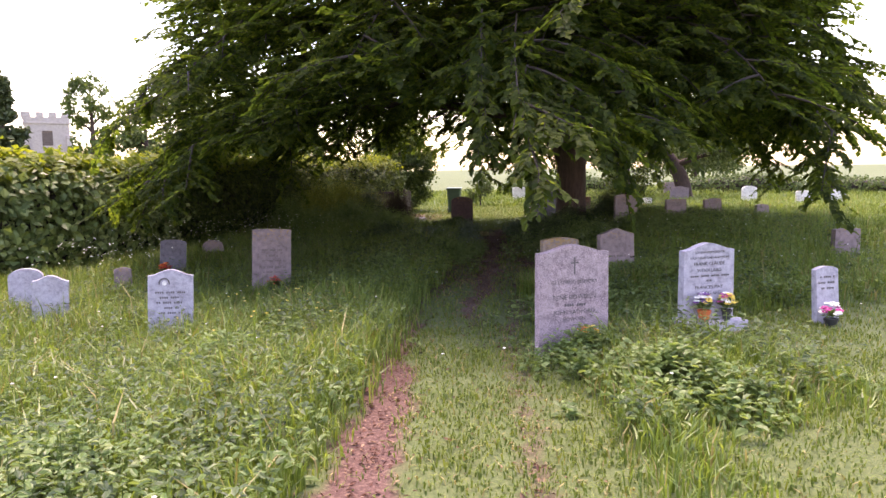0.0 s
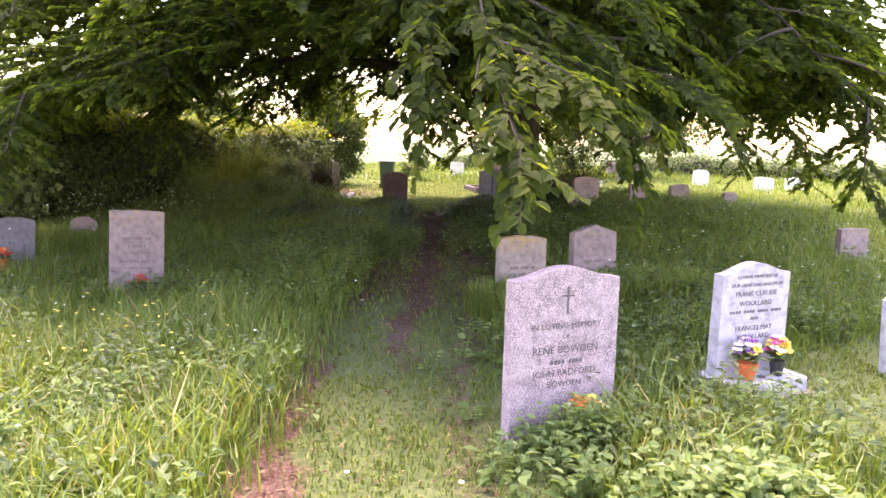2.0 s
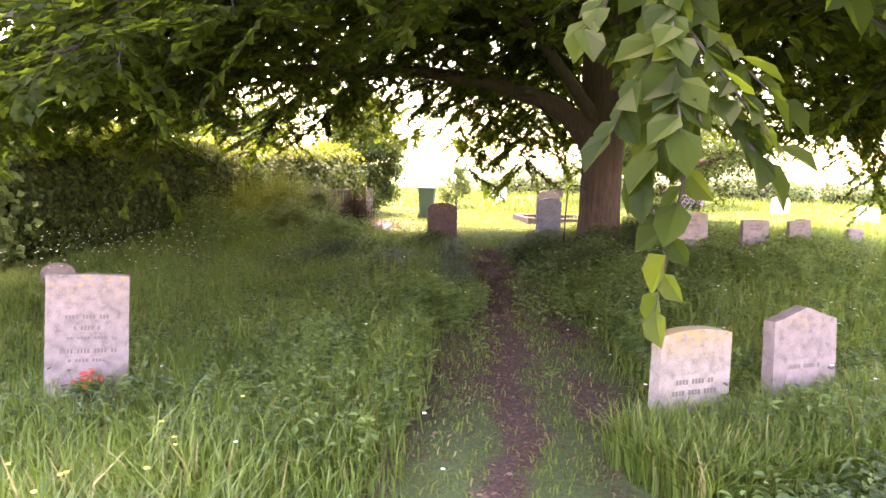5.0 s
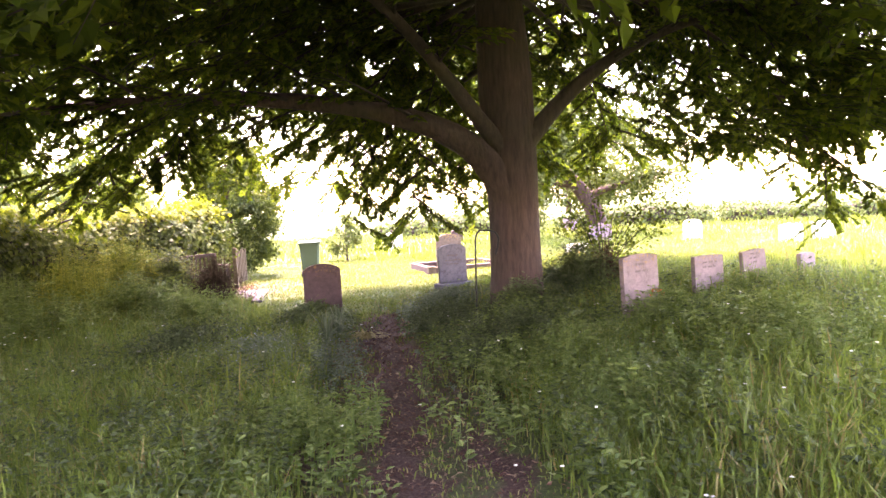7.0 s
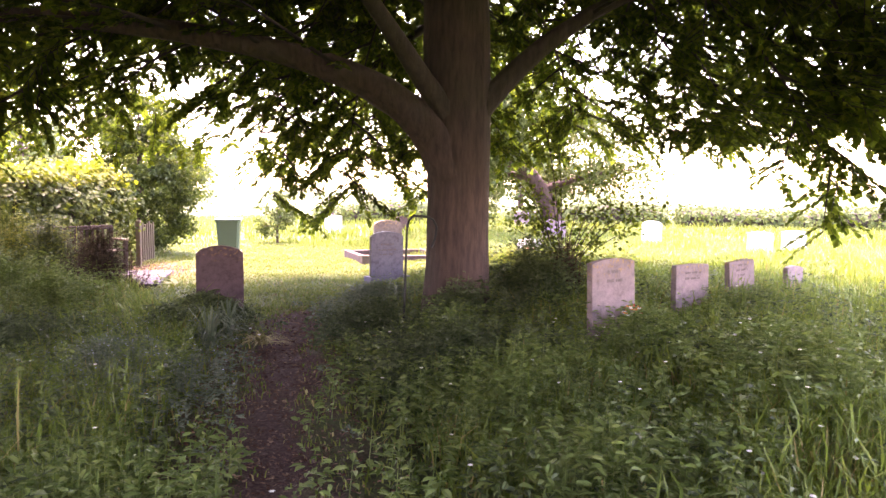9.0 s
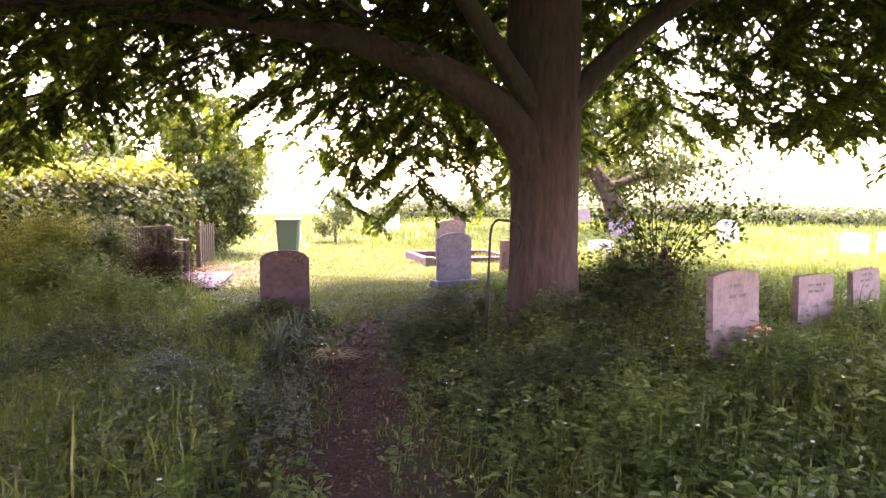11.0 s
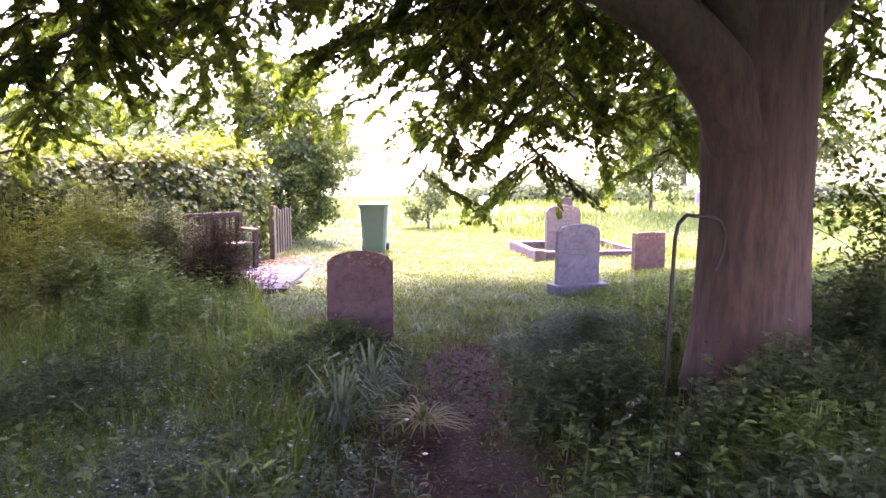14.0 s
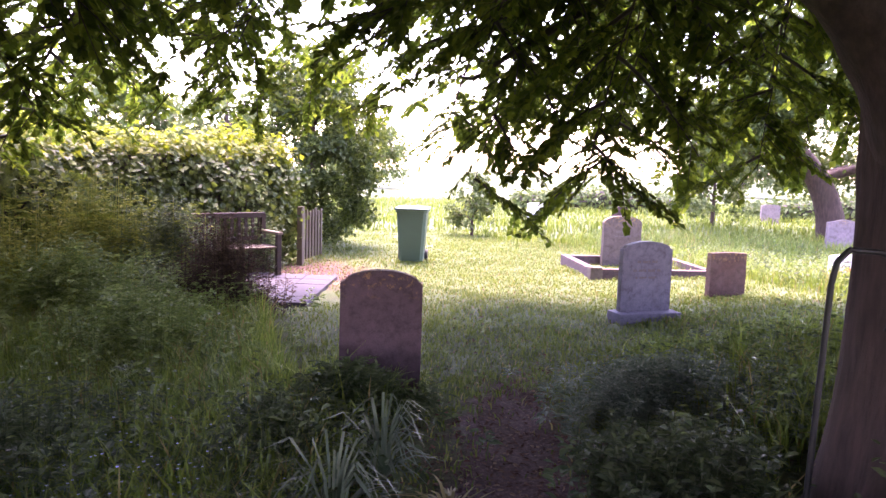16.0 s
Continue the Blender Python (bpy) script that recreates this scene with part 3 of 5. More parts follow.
    shade_layer = np.stack([tx + np.cos(a) * reach, ty + np.sin(a) * reach, 5.1 + (1 - q) * rng.uniform(1.0, 6.0, n) + rng.uniform(0, 1.6, n)], 1)
    RV, RF, RTV, RTF = spray_set(shade_layer, np.stack([np.cos(a) + rng.normal(0, 0.6, n), np.sin(a) + rng.normal(0, 0.6, n), rng.uniform(-0.35, 0.1, n)], 1), 16, 0.95, rng, kites, 2.0)
    V, F, TV, TF = spray_set(O, T, 24, 0.52, rng)
    HV, HF, HTV, HTF = spray_set(np.array(hang_o), np.array(hang_t), 10, 0.3, rng, leaves)
    (V, F), (TV, TF) = join_arrays([(V, F), (HV, HF), (RV, RF)]), join_arrays([(TV, TF), (HTV, HTF), (RTV, RTF)])
    tagged(part_mesh("crown", raw_mesh("crown", V - off, F, TREE_LEAF), tree, "dense green oval leaves, with an unseen top layer added to block light"), kind="stuff")
    tagged(part_mesh("twig", raw_mesh("twig", TV - off, TF, TWIG), tree), kind="stuff")


build_great_tree()


# ---- hedges, other trees, distance ----
def leafy_skin(V, N, count, size, rng, spread=0.25):
    """Leaves scattered over points with normals."""
    pick = rng.integers(0, len(V), count)
    P = V[pick] + rng.normal(0, spread, (count, 3)) * np.array([1, 1, 0.7]) * 0.5
    n = unit(N[pick] + rng.normal(0, 0.35, (count, 3)))
    D = unit(rng.normal(0, 1, (count, 3)) + np.array([0, 0, -0.6]))
    D = unit(D - n * (D * n).sum(1, keepdims=True) * 0.8 + n * 0.15)
    ln = size * rng.uniform(0.7, 1.3, count)
    return kites(P, D, n, ln, ln * 0.8)


def build_hedge(name, line, width, heights, count, size, label, leaf, young, seed):
    """A clipped-once, now shaggy hedge along a line of (x, y). young: material of the top leaves, sunlight in its
    colour.
    """
    rng = np.random.default_rng(seed)
    line = np.asarray(line, float)
    along = np.concatenate([[0], np.cumsum(np.linalg.norm(np.diff(line, axis=0), axis=1))])
    s = np.arange(0, along[-1], 0.25)
    C = np.stack([np.interp(s, along, line[:, k]) for k in range(2)], 1)
    H = np.interp(s, along, heights)
    Tn = unit(np.gradient(C, axis=0))
    Nn = np.stack([-Tn[:, 1], Tn[:, 0]], 1)
    prof = np.array([(-0.5, 0.0), (-0.56, 0.35), (-0.52, 0.7), (-0.4, 0.93), (0.0, 1.0), (0.4, 0.93), (0.52, 0.7), (0.56, 0.35), (0.5, 0.0)])
    prof = np.stack([np.interp(np.linspace(0, 8, 33), np.arange(9), prof[:, k]) for k in range(2)], 1)
    base = ground_z(C[:, 0], C[:, 1])
    wob = np.array([[noise.noise(Vector((c[0] * 0.9, c[1] * 0.9, 3.0 * p[0] + 5 * p[1] + seed))) for p in prof] for c in C])
    grow = 1 + 0.2 * wob
    V = np.concatenate([C[:, None] + Nn[:, None] * (prof[None, :, :1] * width * grow[..., None]), (base[:, None] + prof[None, :, 1] * H[:, None] * (1 + 0.13 * wob))[..., None]], -1)
    nx, ny = V.shape[:2]
    i, j = np.meshgrid(np.arange(nx - 1), np.arange(ny - 1), indexing="ij")
    a = i * ny + j
    F = np.stack([a, a + 1, a + ny + 1, a + ny], -1).reshape(-1, 4)
    mid = np.stack([C[:, 0], C[:, 1], base + H * 0.45], 1)
    N = unit(V - mid[:, None])
    hedge = root(name, pose(C[0][0], C[0][1], base[0]), label, "hedge")
    off = np.array([C[0][0], C[0][1], base[0]])
    # Solid twig-coloured sheet behind the leaves stands in for the inner shade.
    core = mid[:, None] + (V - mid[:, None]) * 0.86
    part_mesh("shade_core", raw_mesh("shade_core", core.reshape(-1, 3) - off, F, TWIG, True), hedge, "dark sheet standing in for twigs and shade inside")
    for end, way in ((0, -1), (-1, 1)):
        flat = (V[end] * 0.9 + mid[end] * 0.1)
        fill = np.concatenate([flat + (mid[end] - flat) * f for f in (0.0, 0.3, 0.6)])
        cap_n = np.tile(np.array([[Tn[end][0] * way, Tn[end][1] * way, 0.2]]), (len(fill), 1))
        if end == 0:
            capV, capN = fill, cap_n
        else:
            capV, capN = np.concatenate([capV, fill]), np.concatenate([capN, cap_n])
    allV = np.concatenate([V.reshape(-1, 3), capV])
    allN = np.concatenate([N.reshape(-1, 3), capN])
    LV, LF = leafy_skin(allV, allN, count, size, rng, 0.3)
    keep = LV[:, 2].reshape(-1, 4).min(1) > -0.6
    mids = LV.reshape(-1, 4, 3).mean(1)
    near = np.abs(mids[:, None, :2] - C[None, ::4]).sum(-1).argmin(1) * 4
    above = (mids[:, 2] - base[near]) / H[near] + rng.normal(0, 0.05, len(mids))
    # The topmost leaves take the colour with sunlight in it.
    top_leaves = (above > 0.9).astype(int)
    tagged(part_mesh("foliage", raw_mesh("foliage", LV - off, LF[keep], [leaf, young], index=top_leaves[keep]), hedge), kind="stuff")


# Open stretch: larger leaves, with the light on them painted in.
build_hedge("hedge", [(-12.5, 12.5), (-6.6, 17.6), (-4.6, 20.15)], 1.75, [2.4, 2.3, 2.2], 34000, 0.17, "open stretch of larger-leaved hedge, skylight put into its pale leaf colour", LIT_HEDGE_LEAF, SUNLIT_TOP_LEAF, 13)
build_hedge("hedge", [(-4.55, 20.2), (-3.0, 22.2), (0.3, 26.6), (3.3, 28.4)], 1.6, [2.15, 2.1, 1.95, 2.0], 80000, 0.1, "dense leafy hedge, sunlit yellow-green colour put on top, dark below", HEDGE_LEAF, SUNLIT_TOP_LEAF, 3)
for seed, ends, high in ((4, [(15, 44), (19, 42.5), (22, 40.5)], [0.7, 1.0, 0.6]), (5, [(23.5, 39.5), (27, 36), (29, 34.5)], [0.6, 1.1, 0.8]), (6, [(29.5, 34), (33, 30.5), (35, 27)], [0.9, 0.7, 1.0]), (7, [(35.5, 26), (38, 22), (40, 16)], [0.9, 0.8, 0.9]), (9, [(-8, 52), (-2, 51), (3, 50)], [1.6, 1.2, 1.5])):
    build_hedge("hedge", ends, 1.5, high, 4500, 0.16, "low uneven far hedge at the churchyard edge", HAZED_LEAF, HAZED_LEAF, seed)


def build_tree(name, x, y, height, radius, low, trunk, count, size, label, leaf, seed, lean=(0.0, 0.0), shape="round", line=None):
    """A smaller tree: tapered trunk, limbs, and leaf clumps with gaps between them."""
    rng = np.random.default_rng(seed)
    z0 = gz(x, y) if abs(x) < 30 and abs(y) < 45 else 0.0
    tree = root(name, pose(x, y, z0), label, "tree")
    top = np.array([lean[0], lean[1], height * 0.9])
    P = bezier([(0, 0, -0.2), (lean[0] * 0.2, lean[1] * 0.2, height * 0.3), (lean[0] * 0.7, lean[1] * 0.7, height * 0.6), top] if line is None else line, 14)
    V, F = tube_arrays(P, trunk * np.linspace(1.15, 0.15, 14), 12, 0.03)
    part_mesh("trunk", raw_mesh("trunk", V, F, BARK, True), tree)
    centres = []
    limbs = 9 if shape == "round" else 5
    for k in range(limbs):
        a = 2 * math.pi * k / limbs + rng.uniform(-0.3, 0.3)
        f = rng.uniform(0.3, 0.8)
        b = P[int(f * 13)]
        r = radius * rng.uniform(0.6, 0.95) * (1.15 - 0.5 * f)
        e = b + np.array([math.cos(a) * r, math.sin(a) * r, height * rng.uniform(0.0, 0.16)])
        L = bezier([b, b + (e - b) * 0.5 + np.array([0, 0, 0.3]), e], 8)
        V, F = tube_arrays(L, trunk * np.linspace(0.4, 0.08, 8), 7, 0.03)
        part_mesh("limb", raw_mesh("limb", V, F, BARK, True), tree)
        centres += [e, L[5], L[4]]
    n = 46
    a, h = rng.uniform(0, 2 * math.pi, n), rng.uniform(0, 1, n)
    if shape == "round":
        rr = radius * np.sqrt(np.clip(1 - (2 * h - 0.85) ** 2 / 1.4, 0.05, 1)) * rng.uniform(0.55, 1.0, n)
    else:
        rr = radius * (1.02 - h) * rng.uniform(0.6, 1.0, n)
    zz = low + (height - low) * h
    axis = np.stack([np.interp(zz, P[:, 2], P[:, k]) for k in range(2)], 1)
    centres = np.concatenate([np.array(centres), np.stack([axis[:, 0] + np.cos(a) * rr, axis[:, 1] + np.sin(a) * rr, zz], 1)])
    pick = rng.integers(0, len(centres), count)
    clump = radius * (0.11 if shape == "round" else 0.14)
    Pl = centres[pick] + rng.normal(0, 1, (count, 3)) * clump * np.array([1, 1, 0.75])
    D = unit(rng.normal(0, 1, (count, 3)) + np.array([0, 0, -0.4]))
    U = unit(rng.normal(0, 0.7, (count, 3)) + np.array([0, 0, 1.0]))
    ln = size * rng.uniform(0.7, 1.3, count)
    V, F = kites(Pl, D, U, ln, ln * 0.68)
    low_ok = V[:, 2].reshape(-1, 4).min(1) > 0.1
    tagged(part_mesh("crown", raw_mesh("crown", V, F[low_ok], leaf), tree), kind="stuff")


build_tree("churchyard_tree", 18.5, 30.5, 7.6, 4.4, 2.9, 0.36, 34000, 0.15, "leaning tree with a forked trunk and ivy", HAZED_LEAF, 31, (-3.2, 1.0), "round", [(0, 0, -0.2), (0.0, 0.0, 0.9), (-0.2, 0.1, 2.6), (-2.4, 0.7, 2.9), (-2.9, 0.9, 4.6), (-3.4, 1.0, 6.8)])
build_tree("hedgerow_tree", 4.5, 30.2, 4.0, 1.5, 0.2, 0.12, 30000, 0.1, "bushy ivy-clad tree beside the gate", HEDGE_LEAF, 32)
build_tree("shrub", 8.8, 32.3, 1.6, 0.65, 0.25, 0.04, 1800, 0.1, "small round shrub in the mown grass", HAZED_LEAF, 33)
build_tree("shrub", 18.5, 35.5, 3.0, 1.3, 0.4, 0.07, 3500, 0.13, "tall loose shrub behind the graves", HAZED_LEAF, 34)
build_tree("conifer", -16.9, 58.0, 8.2, 1.5, 0.4, 0.3, 9000, 0.4, "dark columnar conifer beyond the hedge", YEW_LEAF, 35, (0, 0), "cone")
build_tree("conifer", -19.6, 60.0, 8.0, 1.9, 0.4, 0.3, 9000, 0.4, "dark columnar conifer beyond the hedge", YEW_LEAF, 36, (0, 0), "cone")
build_tree("distant_tree", -17.0, 96.0, 13.5, 3.4, 3.0, 0.4, 3000, 0.5, "tall thin-crowned tree behind the church", HAZED_LEAF, 37)
build_tree("distant_tree", -11.5, 100.0, 11.0, 4.0, 2.0, 0.4, 4000, 0.5, "tall thin-crowned tree behind the church", HAZED_LEAF, 38)
build_tree("distant_tree", -3.0, 70.0, 8.0, 4.0, 1.0, 0.3, 4000, 0.4, "distant tree beyond the hedge, haze put into its leaf colour", HAZED_LEAF, 39)
build_tree("distant_tree", 14.0, 72.0, 5.5, 3.6, 0.8, 0.3, 4000, 0.35, "distant tree beyond the hedge, haze put into its leaf colour", HAZED_LEAF, 42)
build_tree("distant_tree", 3.0, 66.0, 6.5, 3.6, 1.0, 0.3, 4000, 0.4, "distant tree beyond the hedge, haze put into its leaf colour", HAZED_LEAF, 40)
build_tree("distant_tree", 48.0, 70.0, 7.0, 5.0, 1.0, 0.3, 4000, 0.5, "distant tree beyond the field, haze put into its leaf colour", HAZED_LEAF, 41)


def build_church():
    tower = root("church_tower", pose(-27.8, 125.0, 0, 0, 0, 12), "stone church tower with battlements, haze put into its pale colour", "church")
    bm = box_bm((-3.0, -3.0, -0.3), (3.0, 3.0, 9.2))
    part("wall", bm, HAZED_CHURCH, tower)
    for lo, hi in (((-3.4, -3.5, -0.3), (-2.5, -2.6, 7.5)), ((2.5, -3.5, -0.3), (3.4, -2.6, 7.5))):
        part("buttress", box_bm(lo, hi, 0.08), HAZED_CHURCH, tower)
    part("string_course", box_bm((-3.15, -3.15, 9.2), (3.15, 3.15, 9.5), 0.05), HAZED_CHURCH, tower)
    part("parapet", box_bm((-3.05, -3.05, 9.5), (3.05, 3.05, 10.2)), HAZED_CHURCH, tower)
    merlon = None
    for k in range(4):
        for sx, sy in ((k * 1.7 - 2.55, -2.8), (k * 1.7 - 2.55, 2.8), (-2.8, k * 1.7 - 2.55), (2.8, k * 1.7 - 2.55)):
            if merlon is None:
                merlon = part("merlon", box_bm((-0.5, -0.25, 10.2), (0.5, 0.25, 10.95), 0.04), HAZED_CHURCH, tower, at=pose(sx, sy, 0))
                first = merlon.data
            else:
                part_mesh("merlon", first, tower, at=pose(sx, sy, 0))
    # Brown panel on the wall paints the shade in the belfry opening.
    part("belfry_shade", box_bm((-0.7, -3.06, 6.0), (0.7, -2.98, 8.2), 0.02), BROWN_STONE, tower, "belfry opening, its shade put in as a brown panel")


build_church()


# ---- headstones ----
def outline(shape, w, h):
    """Half outlines of headstone tops, from the left shoulder to the right."""
    n = 20
    xs = np.linspace(-1, 1, 2 * n + 1)
    if shape == "ogee":
        t = 0.5 + 0.5 * np.cos(np.pi * np.abs(xs))
        return [(x * w / 2, h + 0.07 * v) for x, v in zip(xs, t)]
    if shape == "peak":
        return [(x * w / 2, h + 0.085 * (1 - abs(x)) ** 1.15) for x in xs]
    if shape == "segment":
        return [(x * w / 2, h + 0.035 * (1 - x * x)) for x in xs]
    if shape == "round":
        return [(x * w / 2, h + 0.13 * math.sqrt(max(0.0, 1 - x * x))) for x in xs]
    if shape == "shouldered":
        pts = [(-w / 2, h), (-w / 2 + 0.035, h + 0.004), (-w / 2 + 0.06, h + 0.035)]
        inner = w / 2 - 0.065
        pts += [(x * inner, h + 0.045 + 0.045 * (1 - x * x)) for x in xs[::2]]
        return pts + [(w / 2 - 0.06, h + 0.035), (w / 2 - 0.035, h + 0.004), (w / 2, h)]
    return [(-w / 2, h), (0, h + 0.012), (w / 2, h)]


def slab_bm(shape, w, h, thick, rough=0.0):
    bm = bmesh.new()
    pts = [(-w / 2 - 0.002, -0.25), (-w / 2, h * 0.5)] + outline(shape, w, h) + [(w / 2, h * 0.5), (w / 2 + 0.002, -0.25)]
    front = [bm.verts.new((x, -thick / 2, z)) for x, z in pts]
    back = [bm.verts.new((x, thick / 2, z)) for x, z in pts]
    f1 = bm.faces.new(front)
    f2 = bm.faces.new(back[::-1])
    for i in range(len(pts)):
        j = (i + 1) % len(pts)
        bm.faces.new((front[j], front[i], back[i], back[j]))
    rims = [e for e in bm.edges if (e in f1.edges or e in f2.edges)]
    bmesh.ops.bevel(bm, geom=rims, offset=0.007 + rough, segments=2, profile=0.5, affect="EDGES")
    bmesh.ops.recalc_face_normals(bm, faces=bm.faces)
    return bm


def text_mesh(body, size, mat):
    cu = bpy.data.curves.new("lettering", "FONT")
    cu.body, cu.size, cu.align_x, cu.extrude, cu.resolution_u = body, size, "CENTER", 0.0012, 2
    tmp = bpy.data.objects.new("lettering", cu)
    me = bpy.data.meshes.new_from_object(tmp)
    bpy.data.objects.remove(tmp)
    me.materials.clear()
    me.materials.append(mat)
    return me


def inscription(stone, lines, front, mat):
    """Lines of (text, size, height); a dash text becomes a bar of writing too worn to read."""
    for body, size, z in lines:
        if body.startswith("-"):
            wide = 0.012 * len(body)
            for k in range(len(body)):
                seg = wide * 2 / len(body)
                if (k * 7 + int(z * 100)) % 5 == 0:
                    continue
                part("worn_letter", box_bm((-wide + k * seg, front - 0.0015, z), (-wide + (k + 0.7) * seg, front + 0.003, z + size * 0.7)), mat, stone)
        else:
            part_mesh("inscription_line", text_mesh(body, size, mat), stone, at=pose(0, front - 0.0005, z, 90, 0, 0))


def headstone(x, y, top, w, shape, mat, label, thick=0.09, yaw=0.0, back=0.0, tip=0.0, lines=(), ink=None, plinth=None, group="", rough=0.0):
    """top: world height of the shoulders. yaw, back and tip: degrees turned, leaning back and leaning sideways."""
    z = gz(x, y)
    h = top - z
    stone = root("headstone", pose(x, y, z, -back, tip, yaw), label, "headstone", group)
    part("slab", slab_bm(shape, w, h, thick, rough), mat, stone)
    inscription(stone, lines, -thick / 2 - 0.001, ink or LETTER_PALE)
    if plinth:
        pw, pd, ph = plinth
        part("plinth", box_bm((-pw / 2, -pd * 0.62, -0.2), (pw / 2, pd * 0.38, ph), 0.012), mat, stone)
    return stone


R1 = headstone(0.5, 7.05, 0.945, 0.70, "ogee", GRANITE_PINK, "speckled pink-grey granite headstone with dark lettering and a cross", 0.1, 0, 0, 0, [
    ("IN LOVING MEMORY", 0.05, 0.665), ("OF", 0.04, 0.605), ("RENE BOWDEN", 0.062, 0.52), ("----------", 0.034, 0.455), ("JOHN RADFORD", 0.056, 0.385), ("BOWDEN", 0.052, 0.32)], LETTER)
part("cross_upright", box_bm((-0.006, -0.0535, 0.75), (0.006, -0.05, 0.91), 0), LETTER, R1)
part("cross_arm", box_bm((-0.04, -0.053, 0.85), (0.04, -0.05, 0.862), 0), LETTER, R1)
R2 = headstone(2.05, 7.17, 0.884, 0.587, "ogee", GRANITE_GREY, "pale grey granite headstone with dark lettering on a plinth", 0.09, 0, 0, 0, [
    ("LOVING MEMORY OF", 0.036, 0.79), ("OUR DEAR DAD AND MUM", 0.036, 0.735), ("FRANK CLAUDE", 0.05, 0.67), ("WOOLLARD", 0.05, 0.605), ("--------------------", 0.026, 0.555), ("AND", 0.034, 0.505), ("FRANCES MAY", 0.05, 0.435), ("WOOLLARD", 0.05, 0.375)], LETTER, (0.68, 0.36, 0.13))
headstone(3.52, 7.12, 0.61, 0.29, "segment", GRANITE_GREY, "small pale tablet headstone leaning back slightly", 0.07, 0, 4, 0, [("--------", 0.03, 0.48), ("----------", 0.03, 0.42), ("-------", 0.03, 0.36)], LETTER)
headstone(1.85, 10.05, 0.73, 0.535, "segment", LIMESTONE_LICHEN, "weathered limestone headstone with orange lichen on top", 0.1, 0, 0, 0, [("------------", 0.045, 0.42), ("----------------", 0.045, 0.35)], LETTER_PALE)
headstone(2.71, 10.0, 0.778, 0.534, "peak", LIMESTONE, "weathered grey limestone headstone with a peaked top", 0.1, 0, 3, 0, [("-----------", 0.04, 0.42)], LETTER_PALE)
headstone(7.5, 10.7, 0.62, 0.5, "flat", LIMESTONE, "weathered flat-topped limestone headstone in long grass", 0.1, -4)
L1 = headstone(-3.2, 10.02, 0.525, 0.5, "ogee", GRANITE_GREY, "blue-grey granite headstone with a carved bird emblem", 0.09, 0, 2, 2.5, [("--------------", 0.034, 0.58), ("----------", 0.034, 0.52), ("-------------", 0.034, 0.46), ("--------", 0.03, 0.4), ("-----------", 0.03, 0.34)], LETTER)
headstone(-3.5, 15.2, 0.46, 0.45, "segment", SLATE, "blue-grey slate headstone leaning sideways", 0.1, 10, 0, 4)
headstone(-1.88, 12.57, 0.82, 0.59, "flat", LIMESTONE, "pinkish limestone headstone with worn lettering", 0.1, 2, 2, 2.5, [("-------------", 0.045, 0.72), ("--------", 0.05, 0.63), ("------------", 0.03, 0.56), ("------------------", 0.05, 0.45), ("-----------", 0.035, 0.38)], LETTER_PALE)
headstone(-5.2, 12.25, 0.3, 0.44, "round", GRANITE_GREY, "pale round-topped headstone beside its twin", 0.08, 4)
headstone(-4.74, 11.35, 0.36, 0.42, "ogee", GRANITE_GREY, "pale low headstone beside its twin", 0.08, 4, 0, 3, [("-------", 0.03, 0.3)], LETTER_PALE)
headstone(-4.2, 14.1, 0.12, 0.27, "segment", LIMESTONE, "tiny weathered headstone near the hedge", 0.1, 3)
headstone(-2.8, 17.7, 0.1, 0.44, "round", LIMESTONE, "small round-topped headstone under the boughs", 0.08, 3)
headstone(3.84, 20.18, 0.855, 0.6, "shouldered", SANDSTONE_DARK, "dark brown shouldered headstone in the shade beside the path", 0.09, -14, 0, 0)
headstone(7.38, 22.22, 0.858, 0.65, "shouldered", SLATE, "blue-grey shouldered headstone on a low base", 0.08, 0, 0, 0, [("-----------", 0.04, 0.66), ("---------------", 0.04, 0.56), ("------------", 0.035, 0.48)], LETTER_PALE, (0.8, 0.3, 0.1))
headstone(9.75, 26.7, 0.815, 0.74, "round", BROWN_STONE, "brown round-topped headstone inside a kerbed grave", 0.1, -6, 0, 0, [("-----------", 0.04, 0.62), ("-------------", 0.04, 0.54)], LETTER_PALE)
headstone(9.08, 22.95, 0.716, 0.53, "flat", RED_STONE, "reddish sandstone headstone with pale lichen patches", 0.1, -3, 0, 0)
headstone(11.9, 23.7, 0.56, 0.6, "segment", MARBLE, "white marble headstone beyond the trunk", 0.08, -10, 0, 0, [("--------", 0.04, 0.35), ("----------", 0.04, 0.28)], LETTER_PALE)
headstone(6.04, 15.24, 1.07, 0.58, "segment", LIMESTONE, "grey limestone headstone with a gently curved top", 0.065, 5, 2, 0, [("-------", 0.045, 0.68), ("----------", 0.04, 0.6)], LETTER_PALE, group="row of headstones beyond the tree")
headstone(7.62, 15.66, 0.935, 0.57, "flat", LIMESTONE, "pinkish flat-topped limestone headstone", 0.065, 4, 2, 1, [("-------------", 0.035, 0.5), ("-----------", 0.035, 0.44), ("------", 0.035, 0.3)], LETTER_PALE, group="row of headstones beyond the tree")
headstone(8.87, 15.93, 0.9, 0.52, "flat", LIMESTONE, "pinkish limestone headstone with rows of worn lettering", 0.065, 4, 3, -2, [("----------", 0.035, 0.56), ("---------", 0.035, 0.5), ("----------", 0.035, 0.44), ("-------", 0.035, 0.38)], LETTER_PALE, group="row of headstones beyond the tree")
headstone(10.75, 16.45, 0.67, 0.41, "segment", LIMESTONE, "small grey limestone headstone leaning sideways", 0.07, 4, 2, 3, group="row of headstones beyond the tree")
headstone(17.8, 25.3, 0.74, 0.6, "round", MARBLE, "white round-topped marble headstone in open grass", 0.1, -20)
